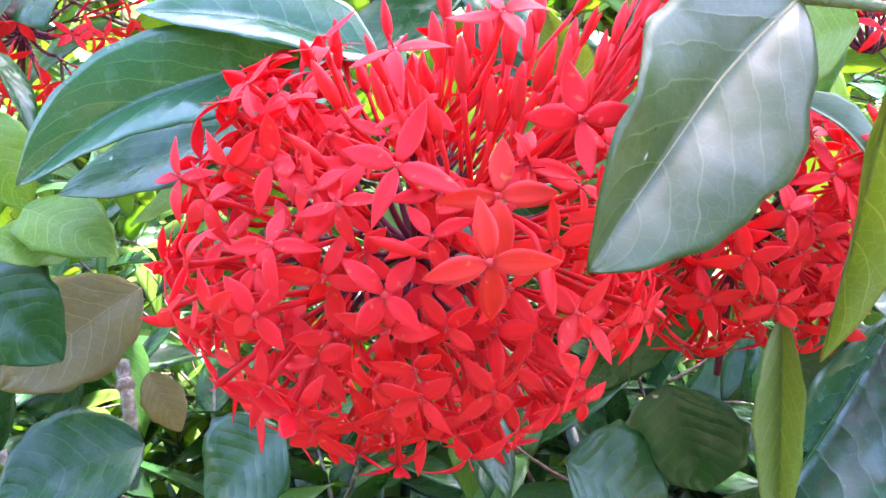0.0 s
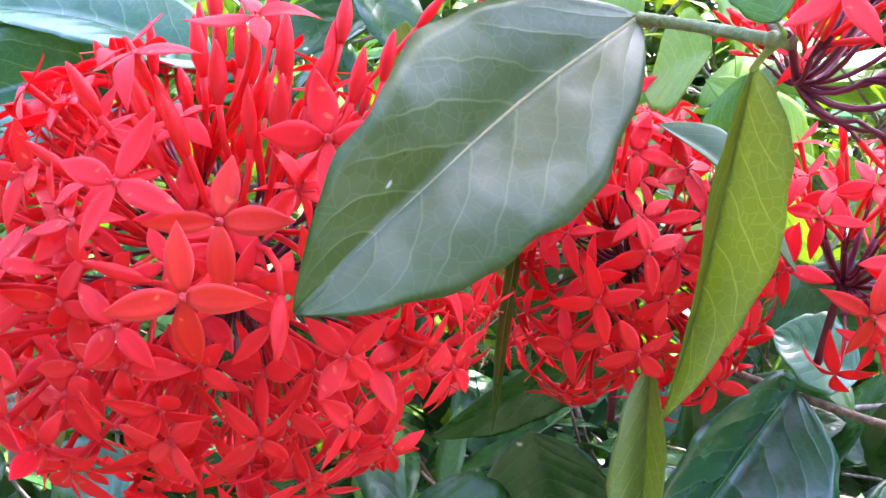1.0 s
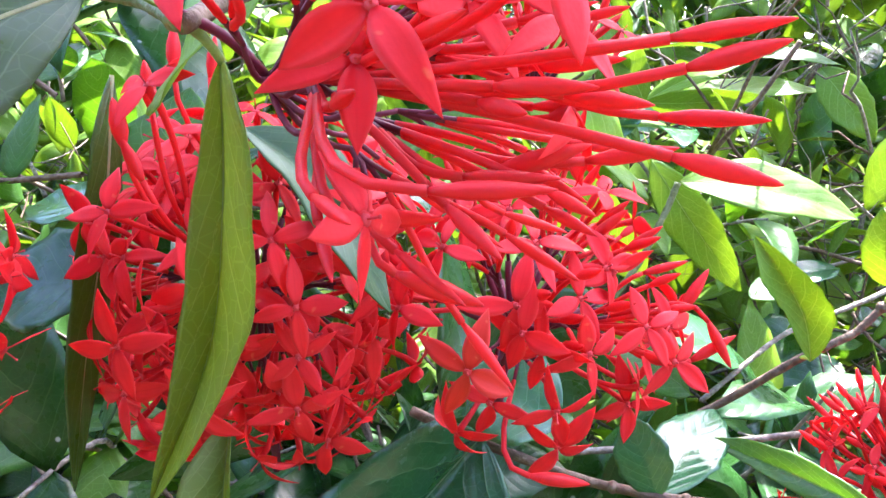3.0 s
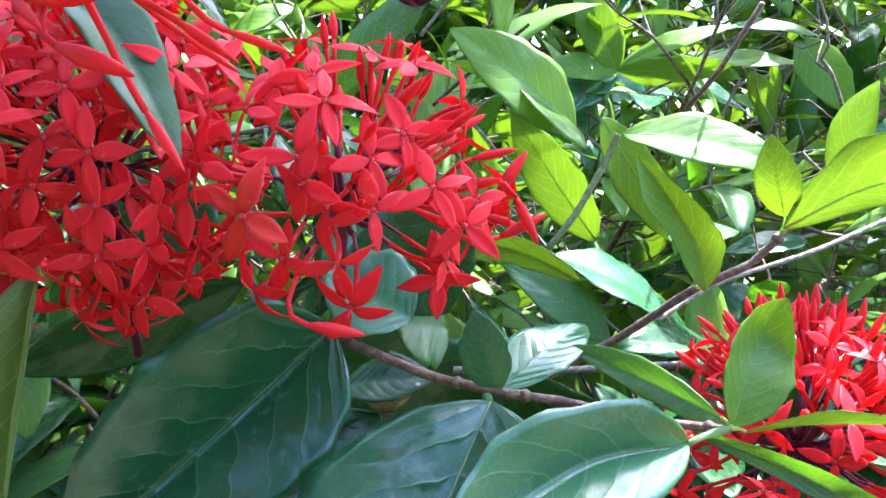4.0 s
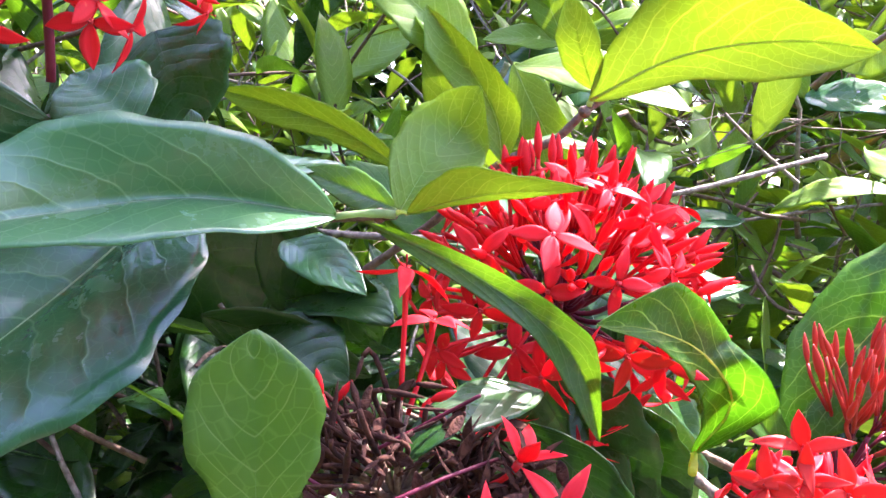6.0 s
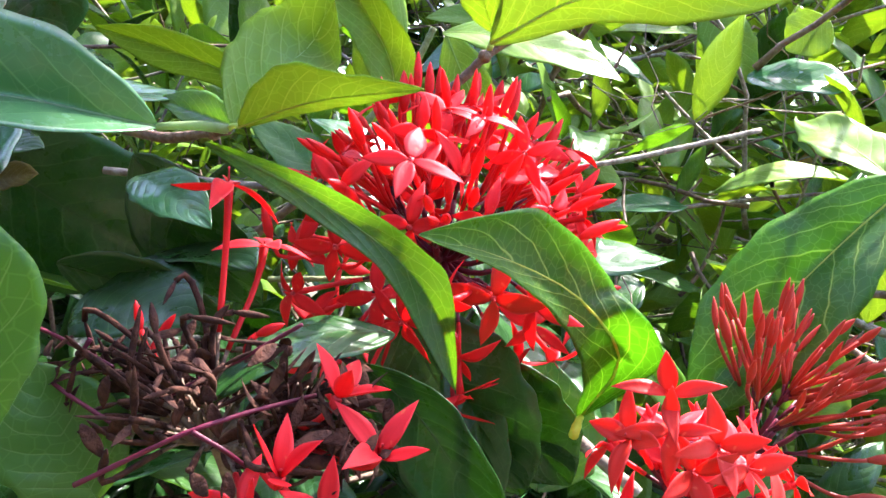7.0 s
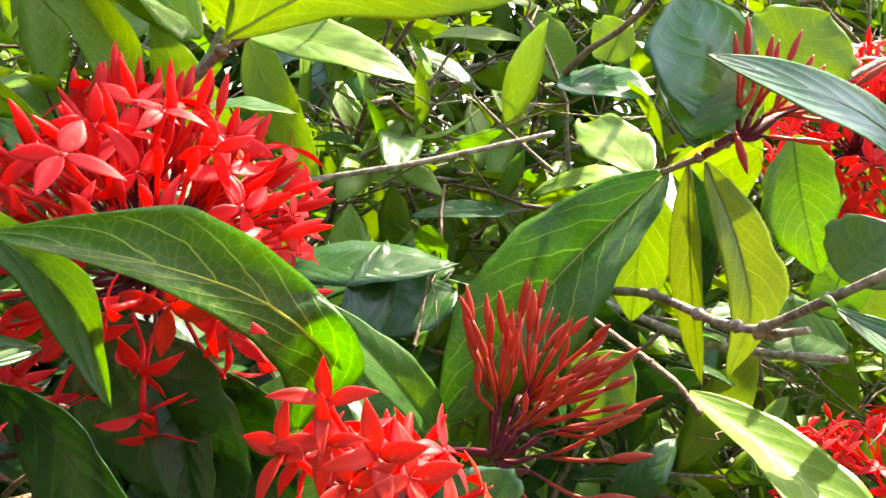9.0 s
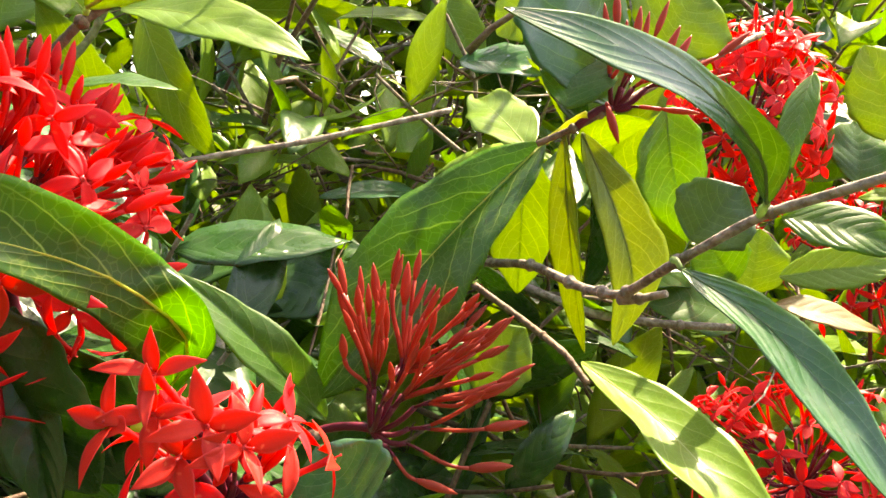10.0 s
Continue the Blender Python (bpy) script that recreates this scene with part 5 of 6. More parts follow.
formed_leaf((0.4356, 0.5287, 1.0742), (0.5445, 0.5327, 1.1114), [(0.3, (0.4656, 0.5267, 1.0959), (-0.0128, -0.0130, 0.0207), (0.0056, 0.0031, -0.0080)), (0.66, (0.5079, 0.5258, 1.1089), (-0.0103, -0.0156, 0.0132), (0.0041, 0.0020, -0.0147))], 'young', 'large bright yellow green leaf lit from behind', petiole=(0.4357, 0.5297, 1.0717))
leaf((0.4356, 0.5304, 1.0792), (0.4197, 0.5186, 1.1155), 0.0200, (-0.4935, -0.8576, 0.1450), 'young', 'small light green leaf', sag=0.05, petiole=(0.4357, 0.5297, 1.0717))
leaf((0.2913, 0.4858, 1.0189), (0.2678, 0.4731, 1.0235), 0.0450, (-0.0798, -0.7139, 0.6957), 'mid', 'green leaf below the flower stalks', sag=0.05)
leaf((0.2608, 0.4795, 1.0697), (0.2921, 0.4674, 1.0306), 0.0600, (-0.2195, -0.8911, 0.3973), 'dark', 'dark veined leaf behind the drooping flowers', sag=0.04)
leaf((0.2806, 0.4456, 1.0323), (0.2452, 0.4532, 1.0460), 0.0400, (0.0178, -0.7021, 0.7119), 'pale', 'pale glossy leaf behind the stalks', sag=0.05)
formed_leaf((0.3513, 0.5642, 1.0311), (0.2683, 0.5212, 1.0532), [(0.4, (0.3183, 0.5447, 1.0461), (0.0055, -0.0084, 0.0065), (-0.0040, -0.0005, -0.0065)), (0.7, (0.2924, 0.5334, 1.0508), (0.0054, -0.0104, 0.0070), (-0.0038, -0.0018, -0.0088))], 'young', 'long light green leaf in the sun')
leaf((0.3761, 0.6055, 0.9921), (0.3104, 0.5923, 1.0297), 0.0300, (-0.2987, -0.6708, 0.6789), 'mid', 'green leaf in the light', sag=0.06)
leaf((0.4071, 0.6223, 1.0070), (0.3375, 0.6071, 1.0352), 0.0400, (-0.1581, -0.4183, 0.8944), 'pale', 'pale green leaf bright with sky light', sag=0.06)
leaf((0.3774, 0.7638, 1.0230), (0.3007, 0.7474, 1.1146), 0.0400, (-0.4281, -0.8637, 0.2658), 'young', 'hanging light green leaf', sag=0.06)
leaf((0.3476, 0.7214, 1.1034), (0.2569, 0.6876, 1.1612), 0.0500, (-0.2640, -0.7695, 0.5816), 'young', 'large yellow green leaf', sag=0.08)
leaf((0.2691, 0.4670, 0.9837), (0.2336, 0.4466, 0.9501), 0.0350, (-0.2329, -0.5550, 0.7986), 'dark', 'dark narrow leaf in the shade', sag=0.05)
leaf((0.2508, 0.4758, 0.9906), (0.2901, 0.4725, 1.0006), 0.0300, (-0.0551, -0.4043, 0.9129), 'dark', 'small dark leaf in the shade', sag=0.05)
leaf((0.2601, 0.4810, 0.9831), (0.2800, 0.4849, 0.9901), 0.0150, (0.0345, -0.7585, 0.6507), 'old', 'yellow leaf deep in the shade', sag=0.02)
leaf((0.3265, 0.5109, 0.9692), (0.3839, 0.4609, 0.9766), 0.0350, (-0.1614, -0.4592, 0.8736), 'dark', 'dark leaf in deep shade', sag=0.06)
leaf((0.3391, 0.4556, 0.9994), (0.3806, 0.4313, 0.9905), 0.0200, (-0.3500, -0.4798, 0.8045), 'pale', 'narrow leaf edge in the shade', sag=0.06)
leaf((0.3230, 0.4676, 0.9551), (0.3749, 0.4464, 0.9564), 0.0450, (-0.1263, -0.5848, 0.8013), 'dark', 'dark smooth leaf below the twig', sag=0.06)
leaf((0.3996, 0.3239, 0.9463), (0.3900, 0.3245, 0.9998), 0.0270, (0.3139, -0.9265, 0.2075), 'mid', 'pale green leaf standing close to the path', sag=0.02, fold=0.05, peak=0.68)
leaf((0.3854, 0.3858, 0.9248), (0.3670, 0.3748, 0.9582), 0.0300, (0.4038, -0.8105, 0.4244), 'mid', 'curled green leaf beside the dried flowers', sag=0.05)
leaf((0.3876, 0.8990, 1.1584), (0.3399, 0.8938, 1.2311), 0.0350, (-0.2195, -0.8911, 0.3973), 'young', 'narrow yellow green leaf in the sun', sag=0.06)
leaf((0.3876, 0.8990, 1.1584), (0.4881, 0.9104, 1.2080), 0.0300, (-0.0386, -0.4793, 0.8768), 'young', 'narrow yellow green leaf in the sun', sag=0.06)
leaf((0.3876, 0.8990, 1.1584), (0.3175, 0.8777, 1.1484), 0.0350, (0.0178, -0.7021, 0.7119), 'young', 'narrow yellow green leaf in the sun', sag=0.06)
leaf((0.3876, 0.8990, 1.1584), (0.4839, 0.8838, 1.1730), 0.0300, (0.1958, -0.8641, -0.4638), 'young', 'narrow yellow green leaf in the sun', sag=0.06)
leaf((0.4775, 0.9292, 1.2069), (0.5683, 0.9210, 1.2059), 0.0350, (0.0485, -0.3859, 0.9213), 'mid', 'green leaf in the sun', sag=0.06)
leaf((0.5438, 0.9171, 1.2027), (0.5930, 0.8937, 1.1411), 0.0400, (-0.3000, -0.9109, 0.2832), 'young', 'narrow yellow green leaf in the sun', sag=0.06)
leaf((0.3884, 0.8984, 1.1534), (0.3186, 0.8913, 1.1042), 0.0400, (0.0178, -0.7021, 0.7119), 'pale', 'green leaf in the sun', sag=0.06)
# last stretch
formed_leaf((0.4984, 0.4766, 0.9502), (0.4543, 0.3753, 1.0060), [(0.22, (0.5064, 0.4713, 0.9715), (-0.0111, -0.0119, -0.0029), (0.0110, -0.0161, 0.0069)), (0.48, (0.4913, 0.4483, 0.9909), (-0.0059, -0.0154, -0.0046), (0.0085, 0.0137, 0.0044)), (0.76, (0.4698, 0.4097, 1.0020), (0.0012, -0.0091, -0.0025), (0.0047, 0.0078, 0.0133))], 'net', 'large arching green leaf with net veins', petiole=(0.4970, 0.4630, 0.9474))
formed_leaf((0.6107, 0.5571, 1.0575), (0.5402, 0.5296, 0.9470), [(0.35, (0.5844, 0.5498, 1.0219), (-0.0204, 0.0059, 0.0099), (0.0097, -0.0238, -0.0078)), (0.65, (0.5628, 0.5420, 0.9890), (-0.0226, 0.0065, 0.0067), (0.0181, -0.0222, -0.0098))], 'net', 'large hanging green leaf with yellow midrib lit from behind', petiole=(0.6236, 0.5462, 1.0697))
formed_leaf((0.4431, 0.4219, 0.9746), (0.4086, 0.3850, 0.9544), [(0.35, (0.4273, 0.4094, 0.9731), (-0.0042, 0.0047, 0.0029), (0.0077, -0.0093, -0.0035)), (0.7, (0.4148, 0.3948, 0.9646), (-0.0033, 0.0017, 0.0013), (0.0066, -0.0072, 0.0002))], 'dark', 'dark curved leaf by the dried flowers')
formed_leaf((0.4383, 0.4119, 0.9669), (0.4912, 0.4069, 0.9302), [(0.36, (0.4566, 0.4106, 0.9571), (0.0076, -0.0071, 0.0078), (-0.0083, -0.0000, -0.0052)), (0.68, (0.4715, 0.4073, 0.9450), (0.0067, -0.0054, 0.0059), (-0.0104, -0.0006, -0.0079))], 'dark', 'dark drooping leaf of the ixora bush')
formed_leaf((0.4528, 0.4740, 0.9743), (0.4781, 0.4629, 0.9160), [(0.5, (0.4654, 0.4682, 0.9431), (-0.0102, -0.0064, 0.0021), (0.0114, -0.0054, 0.0005))], 'dark', 'dark leaf edge in the shade')
leaf((0.4898, 0.5187, 0.9067), (0.4841, 0.5216, 0.9578), 0.0500, (-0.2550, -0.8860, 0.3874), 'pale', 'shaded leaf behind the stem', sag=0.05)
formed_leaf((0.5444, 0.5295, 0.9396), (0.4873, 0.5075, 0.9882), [(0.4, (0.5206, 0.5188, 0.9629), (0.0093, 0.0061, 0.0050), (-0.0014, -0.0104, -0.0043)), (0.7, (0.5036, 0.5132, 0.9766), (0.0066, 0.0057, 0.0028), (-0.0022, -0.0094, -0.0029))], 'mid', 'narrow glossy leaf of the ixora bush')
formed_leaf((0.6348, 0.5552, 1.0763), (0.6009, 0.5452, 1.1249), [(0.42, (0.6193, 0.5482, 1.0984), (-0.0236, -0.0137, -0.0108), (0.0173, 0.0059, 0.0073)), (0.75, (0.6075, 0.5450, 1.1131), (-0.0175, -0.0100, -0.0084), (0.0168, 0.0070, 0.0088))], 'pale', 'rounded pale leaf shining with sky light')
formed_leaf((0.6527, 0.4344, 1.0390), (0.5776, 0.3799, 1.0613), [(0.24, (0.6463, 0.4281, 1.0498), (-0.0074, -0.0059, 0.0001), (0.0046, -0.0060, 0.0013)), (0.5, (0.6243, 0.4120, 1.0600), (-0.0036, -0.0052, -0.0047), (0.0028, 0.0021, 0.0039)), (0.78, (0.5976, 0.3916, 1.0614), (-0.0017, -0.0037, -0.0040), (0.0008, 0.0022, 0.0047))], 'pale', 'long twisted leaf reaching across the view', petiole=(0.6560, 0.4452, 1.0361))
formed_leaf((0.6417, 0.4566, 1.0189), (0.6845, 0.4035, 0.9744), [(0.35, (0.6609, 0.4407, 1.0088), (0.0036, 0.0002, 0.0051), (-0.0047, -0.0061, -0.0042)), (0.65, (0.6727, 0.4248, 0.9952), (0.0046, 0.0002, 0.0053), (-0.0066, -0.0061, -0.0040))], 'pale', 'long drooping leaf with smooth grey green top', petiole=(0.6404, 0.4618, 1.0210))
formed_leaf((0.6568, 0.6287, 0.9603), (0.7262, 0.5300, 0.9187), [(0.33, (0.6829, 0.5925, 0.9488), (0.0097, 0.0064, 0.0106), (-0.0128, -0.0098, -0.0008)), (0.66, (0.7026, 0.5563, 0.9343), (0.0135, 0.0053, 0.0101), (-0.0169, -0.0107, -0.0002))], 'young', 'light green leaf dappled with sun spots')
formed_leaf((0.6251, 0.5594, 1.0641), (0.6619, 0.5943, 0.9760), [(0.4, (0.6491, 0.5723, 1.0320), (-0.0081, -0.0051, -0.0042), (0.0138, 0.0030, 0.0052)), (0.7, (0.6616, 0.5808, 1.0065), (-0.0098, -0.0049, -0.0017), (0.0157, 0.0051, 0.0077))], 'olive', 'dull green leaf hanging straight down')
leaf((0.6178, 0.5544, 1.0612), (0.6454, 0.5744, 0.9735), 0.0160, (-0.7241, -0.6894, 0.0170), 'olive', 'narrow folded yellow green leaf hanging', sag=0.03, fold=0.5)
leaf((0.6047, 0.5693, 1.0544), (0.6137, 0.5860, 0.9929), 0.0300, (-0.1347, -0.9821, 0.1316), 'young', 'yellow green leaf with dark veins', sag=0.03)
leaf((0.6084, 0.5792, 1.0545), (0.5828, 0.6614, 1.0846), 0.0300, (-0.0534, -0.9662, 0.2521), 'young', 'wrinkled yellow green leaf', sag=0.05, wave=0.1)
leaf((0.6572, 0.5595, 1.0799), (0.6688, 0.5366, 1.0272), 0.0300, (-0.7754, -0.5936, 0.2154), 'mid', 'folded leaf by the twig', sag=0.06)
leaf((0.6478, 0.4719, 1.0275), (0.6594, 0.4696, 1.0455), 0.0260, (-0.3805, -0.9207, 0.0870), 'smooth', 'small rounded pale leaf', sag=0.04, petiole=(0.6438, 0.4647, 1.0214))
leaf((0.6138, 0.5399, 1.0700), (0.6230, 0.5614, 1.1042), 0.0300, (-0.0854, -0.8910, 0.4459), 'mid', 'green leaf behind the twig', sag=0.04)
leaf((0.7269, 0.6147, 1.0087), (0.7271, 0.6162, 1.0403), 0.0350, (0.0465, -0.9635, 0.2636), 'young', 'small yellow leaf lit from behind', sag=0.02)
leaf((0.7269, 0.5852, 1.0196), (0.7743, 0.5749, 1.0334), 0.0200, (-0.0854, -0.8910, 0.4459), 'young', 'light green leaf in the sun', sag=0.06)
leaf((0.7576, 0.6538, 1.0034), (0.8162, 0.6524, 0.9981), 0.0250, (-0.1512, -0.4844, 0.8617), 'old', 'yellowing leaf with brown tip', sag=0.04)
leaf((0.6606, 0.4421, 1.0369), (0.6869, 0.4264, 1.0326), 0.0150, (-0.1011, -0.8339, 0.5426), 'mid', 'green leaf from the knotted branch', sag=0.06, petiole=(0.6576, 0.4442, 1.0378))
leaf((0.7154, 0.6051, 1.0132), (0.6961, 0.6065, 1.0327), 0.0300, (-0.4006, -0.8208, 0.4071), 'mid', 'green leaf behind the branch', sag=0.04)
leaf((0.5644, 0.4835, 0.9270), (0.5471, 0.4847, 0.9439), 0.0350, (-0.4220, -0.6848, 0.5941), 'pale', 'leaf with a pale midrib below the buds', sag=0.04)
leaf((0.6084, 0.6532, 0.9326), (0.6296, 0.6547, 0.9696), 0.0400, (-0.1011, -0.8339, 0.5426), 'young', 'light green leaf behind the buds', sag=0.04)
leaf((0.4851, 0.5957, 0.9349), (0.5191, 0.5942, 0.9185), 0.0400, (-0.1313, -0.6687, 0.7319), 'mid', 'green leaf in the shade', sag=0.04)
leaf((0.5263, 0.7878, 0.9877), (0.4575, 0.7778, 0.9610), 0.0500, (-0.0315, -0.6664, 0.7449), 'dark', 'dark glossy leaf of the ixora bush', sag=0.06)
leaf((0.5312, 0.7570, 0.9751), (0.4741, 0.7363, 0.9382), 0.0500, (-0.0315, -0.6664, 0.7449), 'dark', 'dark glossy leaf of the ixora bush', sag=0.06)
leaf((0.5573, 0.8396, 1.0337), (0.4870, 0.8201, 1.0172), 0.0300, (-0.0528, -0.4595, 0.8866), 'pale', 'leaf bright with sky light', sag=0.04)
leaf((0.3961, 0.8626, 1.0292), (0.4820, 0.8415, 1.0426), 0.0220, (-0.1531, -0.4607, 0.8743), 'young', 'narrow light green leaf', sag=0.04)
leaf((0.3683, 0.7473, 1.1154), (0.4371, 0.7216, 1.0301), 0.0350, (-0.5642, -0.7854, 0.2548), 'young', 'long bright green leaf hanging', sag=0.08)
leaf((0.3772, 0.6965, 1.1060), (0.4902, 0.6836, 1.0924), 0.0450, (-0.2444, -0.6049, 0.7578), 'young', 'large bright yellow green leaf', sag=0.08)
leaf((0.4146, 0.9995, 1.1697), (0.3597, 0.9667, 1.0937), 0.0700, (0.1021, -0.8032, 0.5869), 'pale', 'pale grey green leaf', sag=0.05)
leaf((0.4217, 0.9490, 1.1645), (0.5552, 0.9272, 1.1823), 0.0400, (-0.1512, -0.4844, 0.8617), 'young', 'bright green leaf in the sun', sag=0.05)
leaf((0.4217, 0.9490, 1.1645), (0.5178, 0.9456, 1.1352), 0.0350, (-0.1512, -0.4844, 0.8617), 'pale', 'leaf bright with sky light', sag=0.05)
leaf((0.4003, 0.6032, 1.0519), (0.4420, 0.6228, 1.0594), 0.0250, (-0.1586, -0.3773, 0.9124), 'mid', 'green leaf behind the flower head', sag=0.05)
leaf((0.7490, 0.6400, 1.1230), (0.7371, 0.6176, 1.0708), 0.0200, (-0.8625, -0.4976, 0.0919), 'mid', 'leaf edge in front of red flowers', sag=0.05)
leaf((0.8193, 0.7388, 1.1231), (0.7976, 0.7370, 1.0797), 0.0500, (0.1021, -0.8032, 0.5869), 'pale', 'rounded pale leaf of the ixora bush', sag=0.05)
leaf((0.8229, 0.7165, 1.0798), (0.8231, 0.7386, 1.1219), 0.0500, (0.1338, -0.9128, 0.3858), 'mid', 'rounded green leaf of the ixora bush', sag=0.05)
leaf((0.8251, 0.6877, 1.1054), (0.7970, 0.6908, 1.1559), 0.0450, (-0.2730, -0.9083, 0.3170), 'young', 'bright green leaf of the ixora bush', sag=0.05)
leaf((0.6586, 0.6011, 1.1112), (0.6767, 0.6024, 1.1429), 0.0500, (-0.0712, -0.9306, 0.3591), 'young', 'large green leaf behind red buds', sag=0.05)
leaf((0.6171, 0.7980, 1.1742), (0.5947, 0.8058, 1.1522), 0.0400, (-0.0268, -0.8965, 0.4421), 'young', 'wrinkled yellow green leaf with small holes', sag=0.05)
leaf((0.7812, 0.7476, 0.9857), (0.7072, 0.7441, 0.9937), 0.0500, (-0.0686, -0.7759, 0.6272), 'mid', 'dull green leaf of the ixora bush', sag=0.05)
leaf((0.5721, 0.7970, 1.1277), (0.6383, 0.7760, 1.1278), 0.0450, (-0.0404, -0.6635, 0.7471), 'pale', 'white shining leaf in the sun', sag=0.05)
# Added dark leaf covers a bright gap where shade belongs.
formed_leaf((0.1589, 0.4932, 1.0710), (0.1558, 0.4860, 1.0186), [(0.5, (0.1581, 0.4901, 1.0475), (-0.0289, -0.0007, -0.0042), (0.0295, -0.0047, 0.0012))], 'dark', 'dark leaf added to fill the shade behind the drooping stalks')
# These two and a third below use dark leaf colour to deepen low shade.
formed_leaf((0.4461, 0.4875, 0.9596), (0.5001, 0.4825, 0.9249), [(0.5, (0.4742, 0.4855, 0.9412), (-0.0118, 0.0058, -0.0173), (0.0168, -0.0118, 0.0162))], 'dark', 'large dark leaf added to deepen the low shade')
formed_leaf((0.4315, 0.4727, 0.9737), (0.4859, 0.4720, 0.9234), [(0.5, (0.4547, 0.4721, 0.9465), (-0.0209, 0.0036, -0.0157), (0.0235, -0.0135, 0.0179))], 'dark', 'large dark leaf added to deepen the low shade')
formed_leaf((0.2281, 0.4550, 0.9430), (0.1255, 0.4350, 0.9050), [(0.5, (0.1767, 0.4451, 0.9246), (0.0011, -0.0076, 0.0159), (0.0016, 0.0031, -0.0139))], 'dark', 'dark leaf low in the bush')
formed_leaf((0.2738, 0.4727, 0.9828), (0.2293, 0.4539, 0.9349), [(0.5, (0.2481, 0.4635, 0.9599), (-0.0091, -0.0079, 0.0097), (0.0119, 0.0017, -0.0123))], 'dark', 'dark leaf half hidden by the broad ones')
# Dark leaf added in place of the black shade below the flowers.
formed_leaf((0.1940, 0.5039, 1.0232), (0.0976, 0.4731, 0.9759), [(0.5, (0.1451, 0.4883, 0.9992), (0.0010, -0.0124, 0.0177), (0.0039, 0.0076, -0.0200))], 'dark', 'dark leaf added to deepen the shade under the flower head')
formed_leaf((0.4320, 0.4908, 0.9544), (0.4848, 0.4928, 0.9132), [(0.5, (0.4552, 0.4916, 0.9352), (-0.0154, 0.0030, -0.0122), (0.0202, -0.0174, 0.0165))], 'dark', 'large dark leaf added to deepen the low shade')
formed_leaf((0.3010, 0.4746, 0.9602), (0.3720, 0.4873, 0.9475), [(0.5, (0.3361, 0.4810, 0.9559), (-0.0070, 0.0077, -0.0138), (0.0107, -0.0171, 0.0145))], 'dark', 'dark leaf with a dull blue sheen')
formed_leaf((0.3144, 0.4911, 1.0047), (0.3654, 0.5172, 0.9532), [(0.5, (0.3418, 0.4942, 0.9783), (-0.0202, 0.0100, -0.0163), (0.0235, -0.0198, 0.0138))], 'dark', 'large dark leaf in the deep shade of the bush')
formed_leaf((0.6253, 0.5609, 1.0670), (0.6020, 0.5739, 1.0981), [(0.5, (0.6150, 0.5639, 1.0812), (-0.0052, -0.0027, -0.0035), (0.0067, -0.0014, 0.0014))], 'dark', 'dark green leaf beside the rounded pale one')
# Dark colour hides lit foliage behind and keeps the hollow in shade.
formed_leaf((0.2265, 0.5073, 0.9948), (0.3182, 0.5352, 0.9560), [(0.5, (0.2688, 0.5210, 0.9741), (-0.0170, 0.0009, -0.0366), (0.0243, -0.0013, 0.0298))], 'dark', 'broad dark leaf darkening the shaded hollow of the bush')
# ---- branches ----
stem([(0.1598, 0.3273, 1.1621), (0.1745, 0.3220, 1.1600), (0.1903, 0.2998, 1.1550)], 0.0017, 0.0015, TWIG, 'green brown twig with a swollen node', (0.93,))
stem([(0.1903, 0.2998, 1.1550), (0.1927, 0.3252, 1.1639), (0.2026, 0.3480, 1.1721), (0.2149, 0.3720, 1.1860)], 0.0018, 0.0022, TWIG_BROWN, 'brown twig rising out of the node', ())
stem([(0.2255, 0.4480, 1.0302), (0.2501, 0.4392, 1.0247), (0.2910, 0.4389, 1.0134), (0.3162, 0.4295, 1.0147), (0.3410, 0.4280, 1.0150), (0.3660, 0.4230, 1.0140), (0.3914, 0.4093, 1.0201)], 0.0020, 0.0015, TWIG_BROWN, 'thin brown branch with leaves at its nodes', (0.4, 0.57, 0.98))
stem([(0.4823, 0.5474, 1.1144), (0.4357, 0.5297, 1.0717), (0.4245, 0.5302, 1.0556), (0.4013, 0.5302, 1.0415), (0.3739, 0.5466, 1.0093), (0.3305, 0.5650, 0.9689)], 0.0017, 0.0022, TWIG_BROWN, 'thin brown branch of the ixora bush', (0.25,))
stem([(0.5714, 0.6973, 1.0812), (0.4990, 0.6617, 1.0476), (0.4358, 0.6391, 1.0239), (0.3831, 0.6059, 0.9882)], 0.0016, 0.0016, BARK, 'pale dry branch of the ixora bush', ())
stem([(0.2951, 0.5030, 0.9952), (0.3558, 0.5122, 1.0010), (0.4035, 0.5198, 1.0080)], 0.0016, 0.0016, BARK, 'straight thin twig in the shade', ())
stem([(0.6067, 0.5493, 1.0555), (0.6204, 0.5464, 1.0642), (0.6318, 0.5497, 1.0732), (0.6579, 0.5702, 1.0932), (0.7203, 0.6413, 1.1384)], 0.0013, 0.0016, TWIG_BROWN, 'reddish brown twig of the ixora bush', (0.25, 0.45))
stem([(0.6769, 0.4125, 1.0520), (0.6683, 0.4274, 1.0452), (0.6562, 0.4442, 1.0369), (0.6430, 0.4647, 1.0209), (0.6372, 0.4981, 1.0057), (0.6275, 0.5163, 1.0050), (0.6123, 0.5468, 1.0089), (0.5947, 0.5770, 1.0043)], 0.0012, 0.0019, BARK, 'knotted grey brown branch in the sun', (0.28, 0.43, 0.57, 0.64, 0.75, 0.86))
stem([(0.6481, 0.4861, 1.0098), (0.6418, 0.4940, 1.0060), (0.6367, 0.4990, 1.0045)], 0.0012, 0.0020, BARK, 'short broken twig stub', (0.5,))
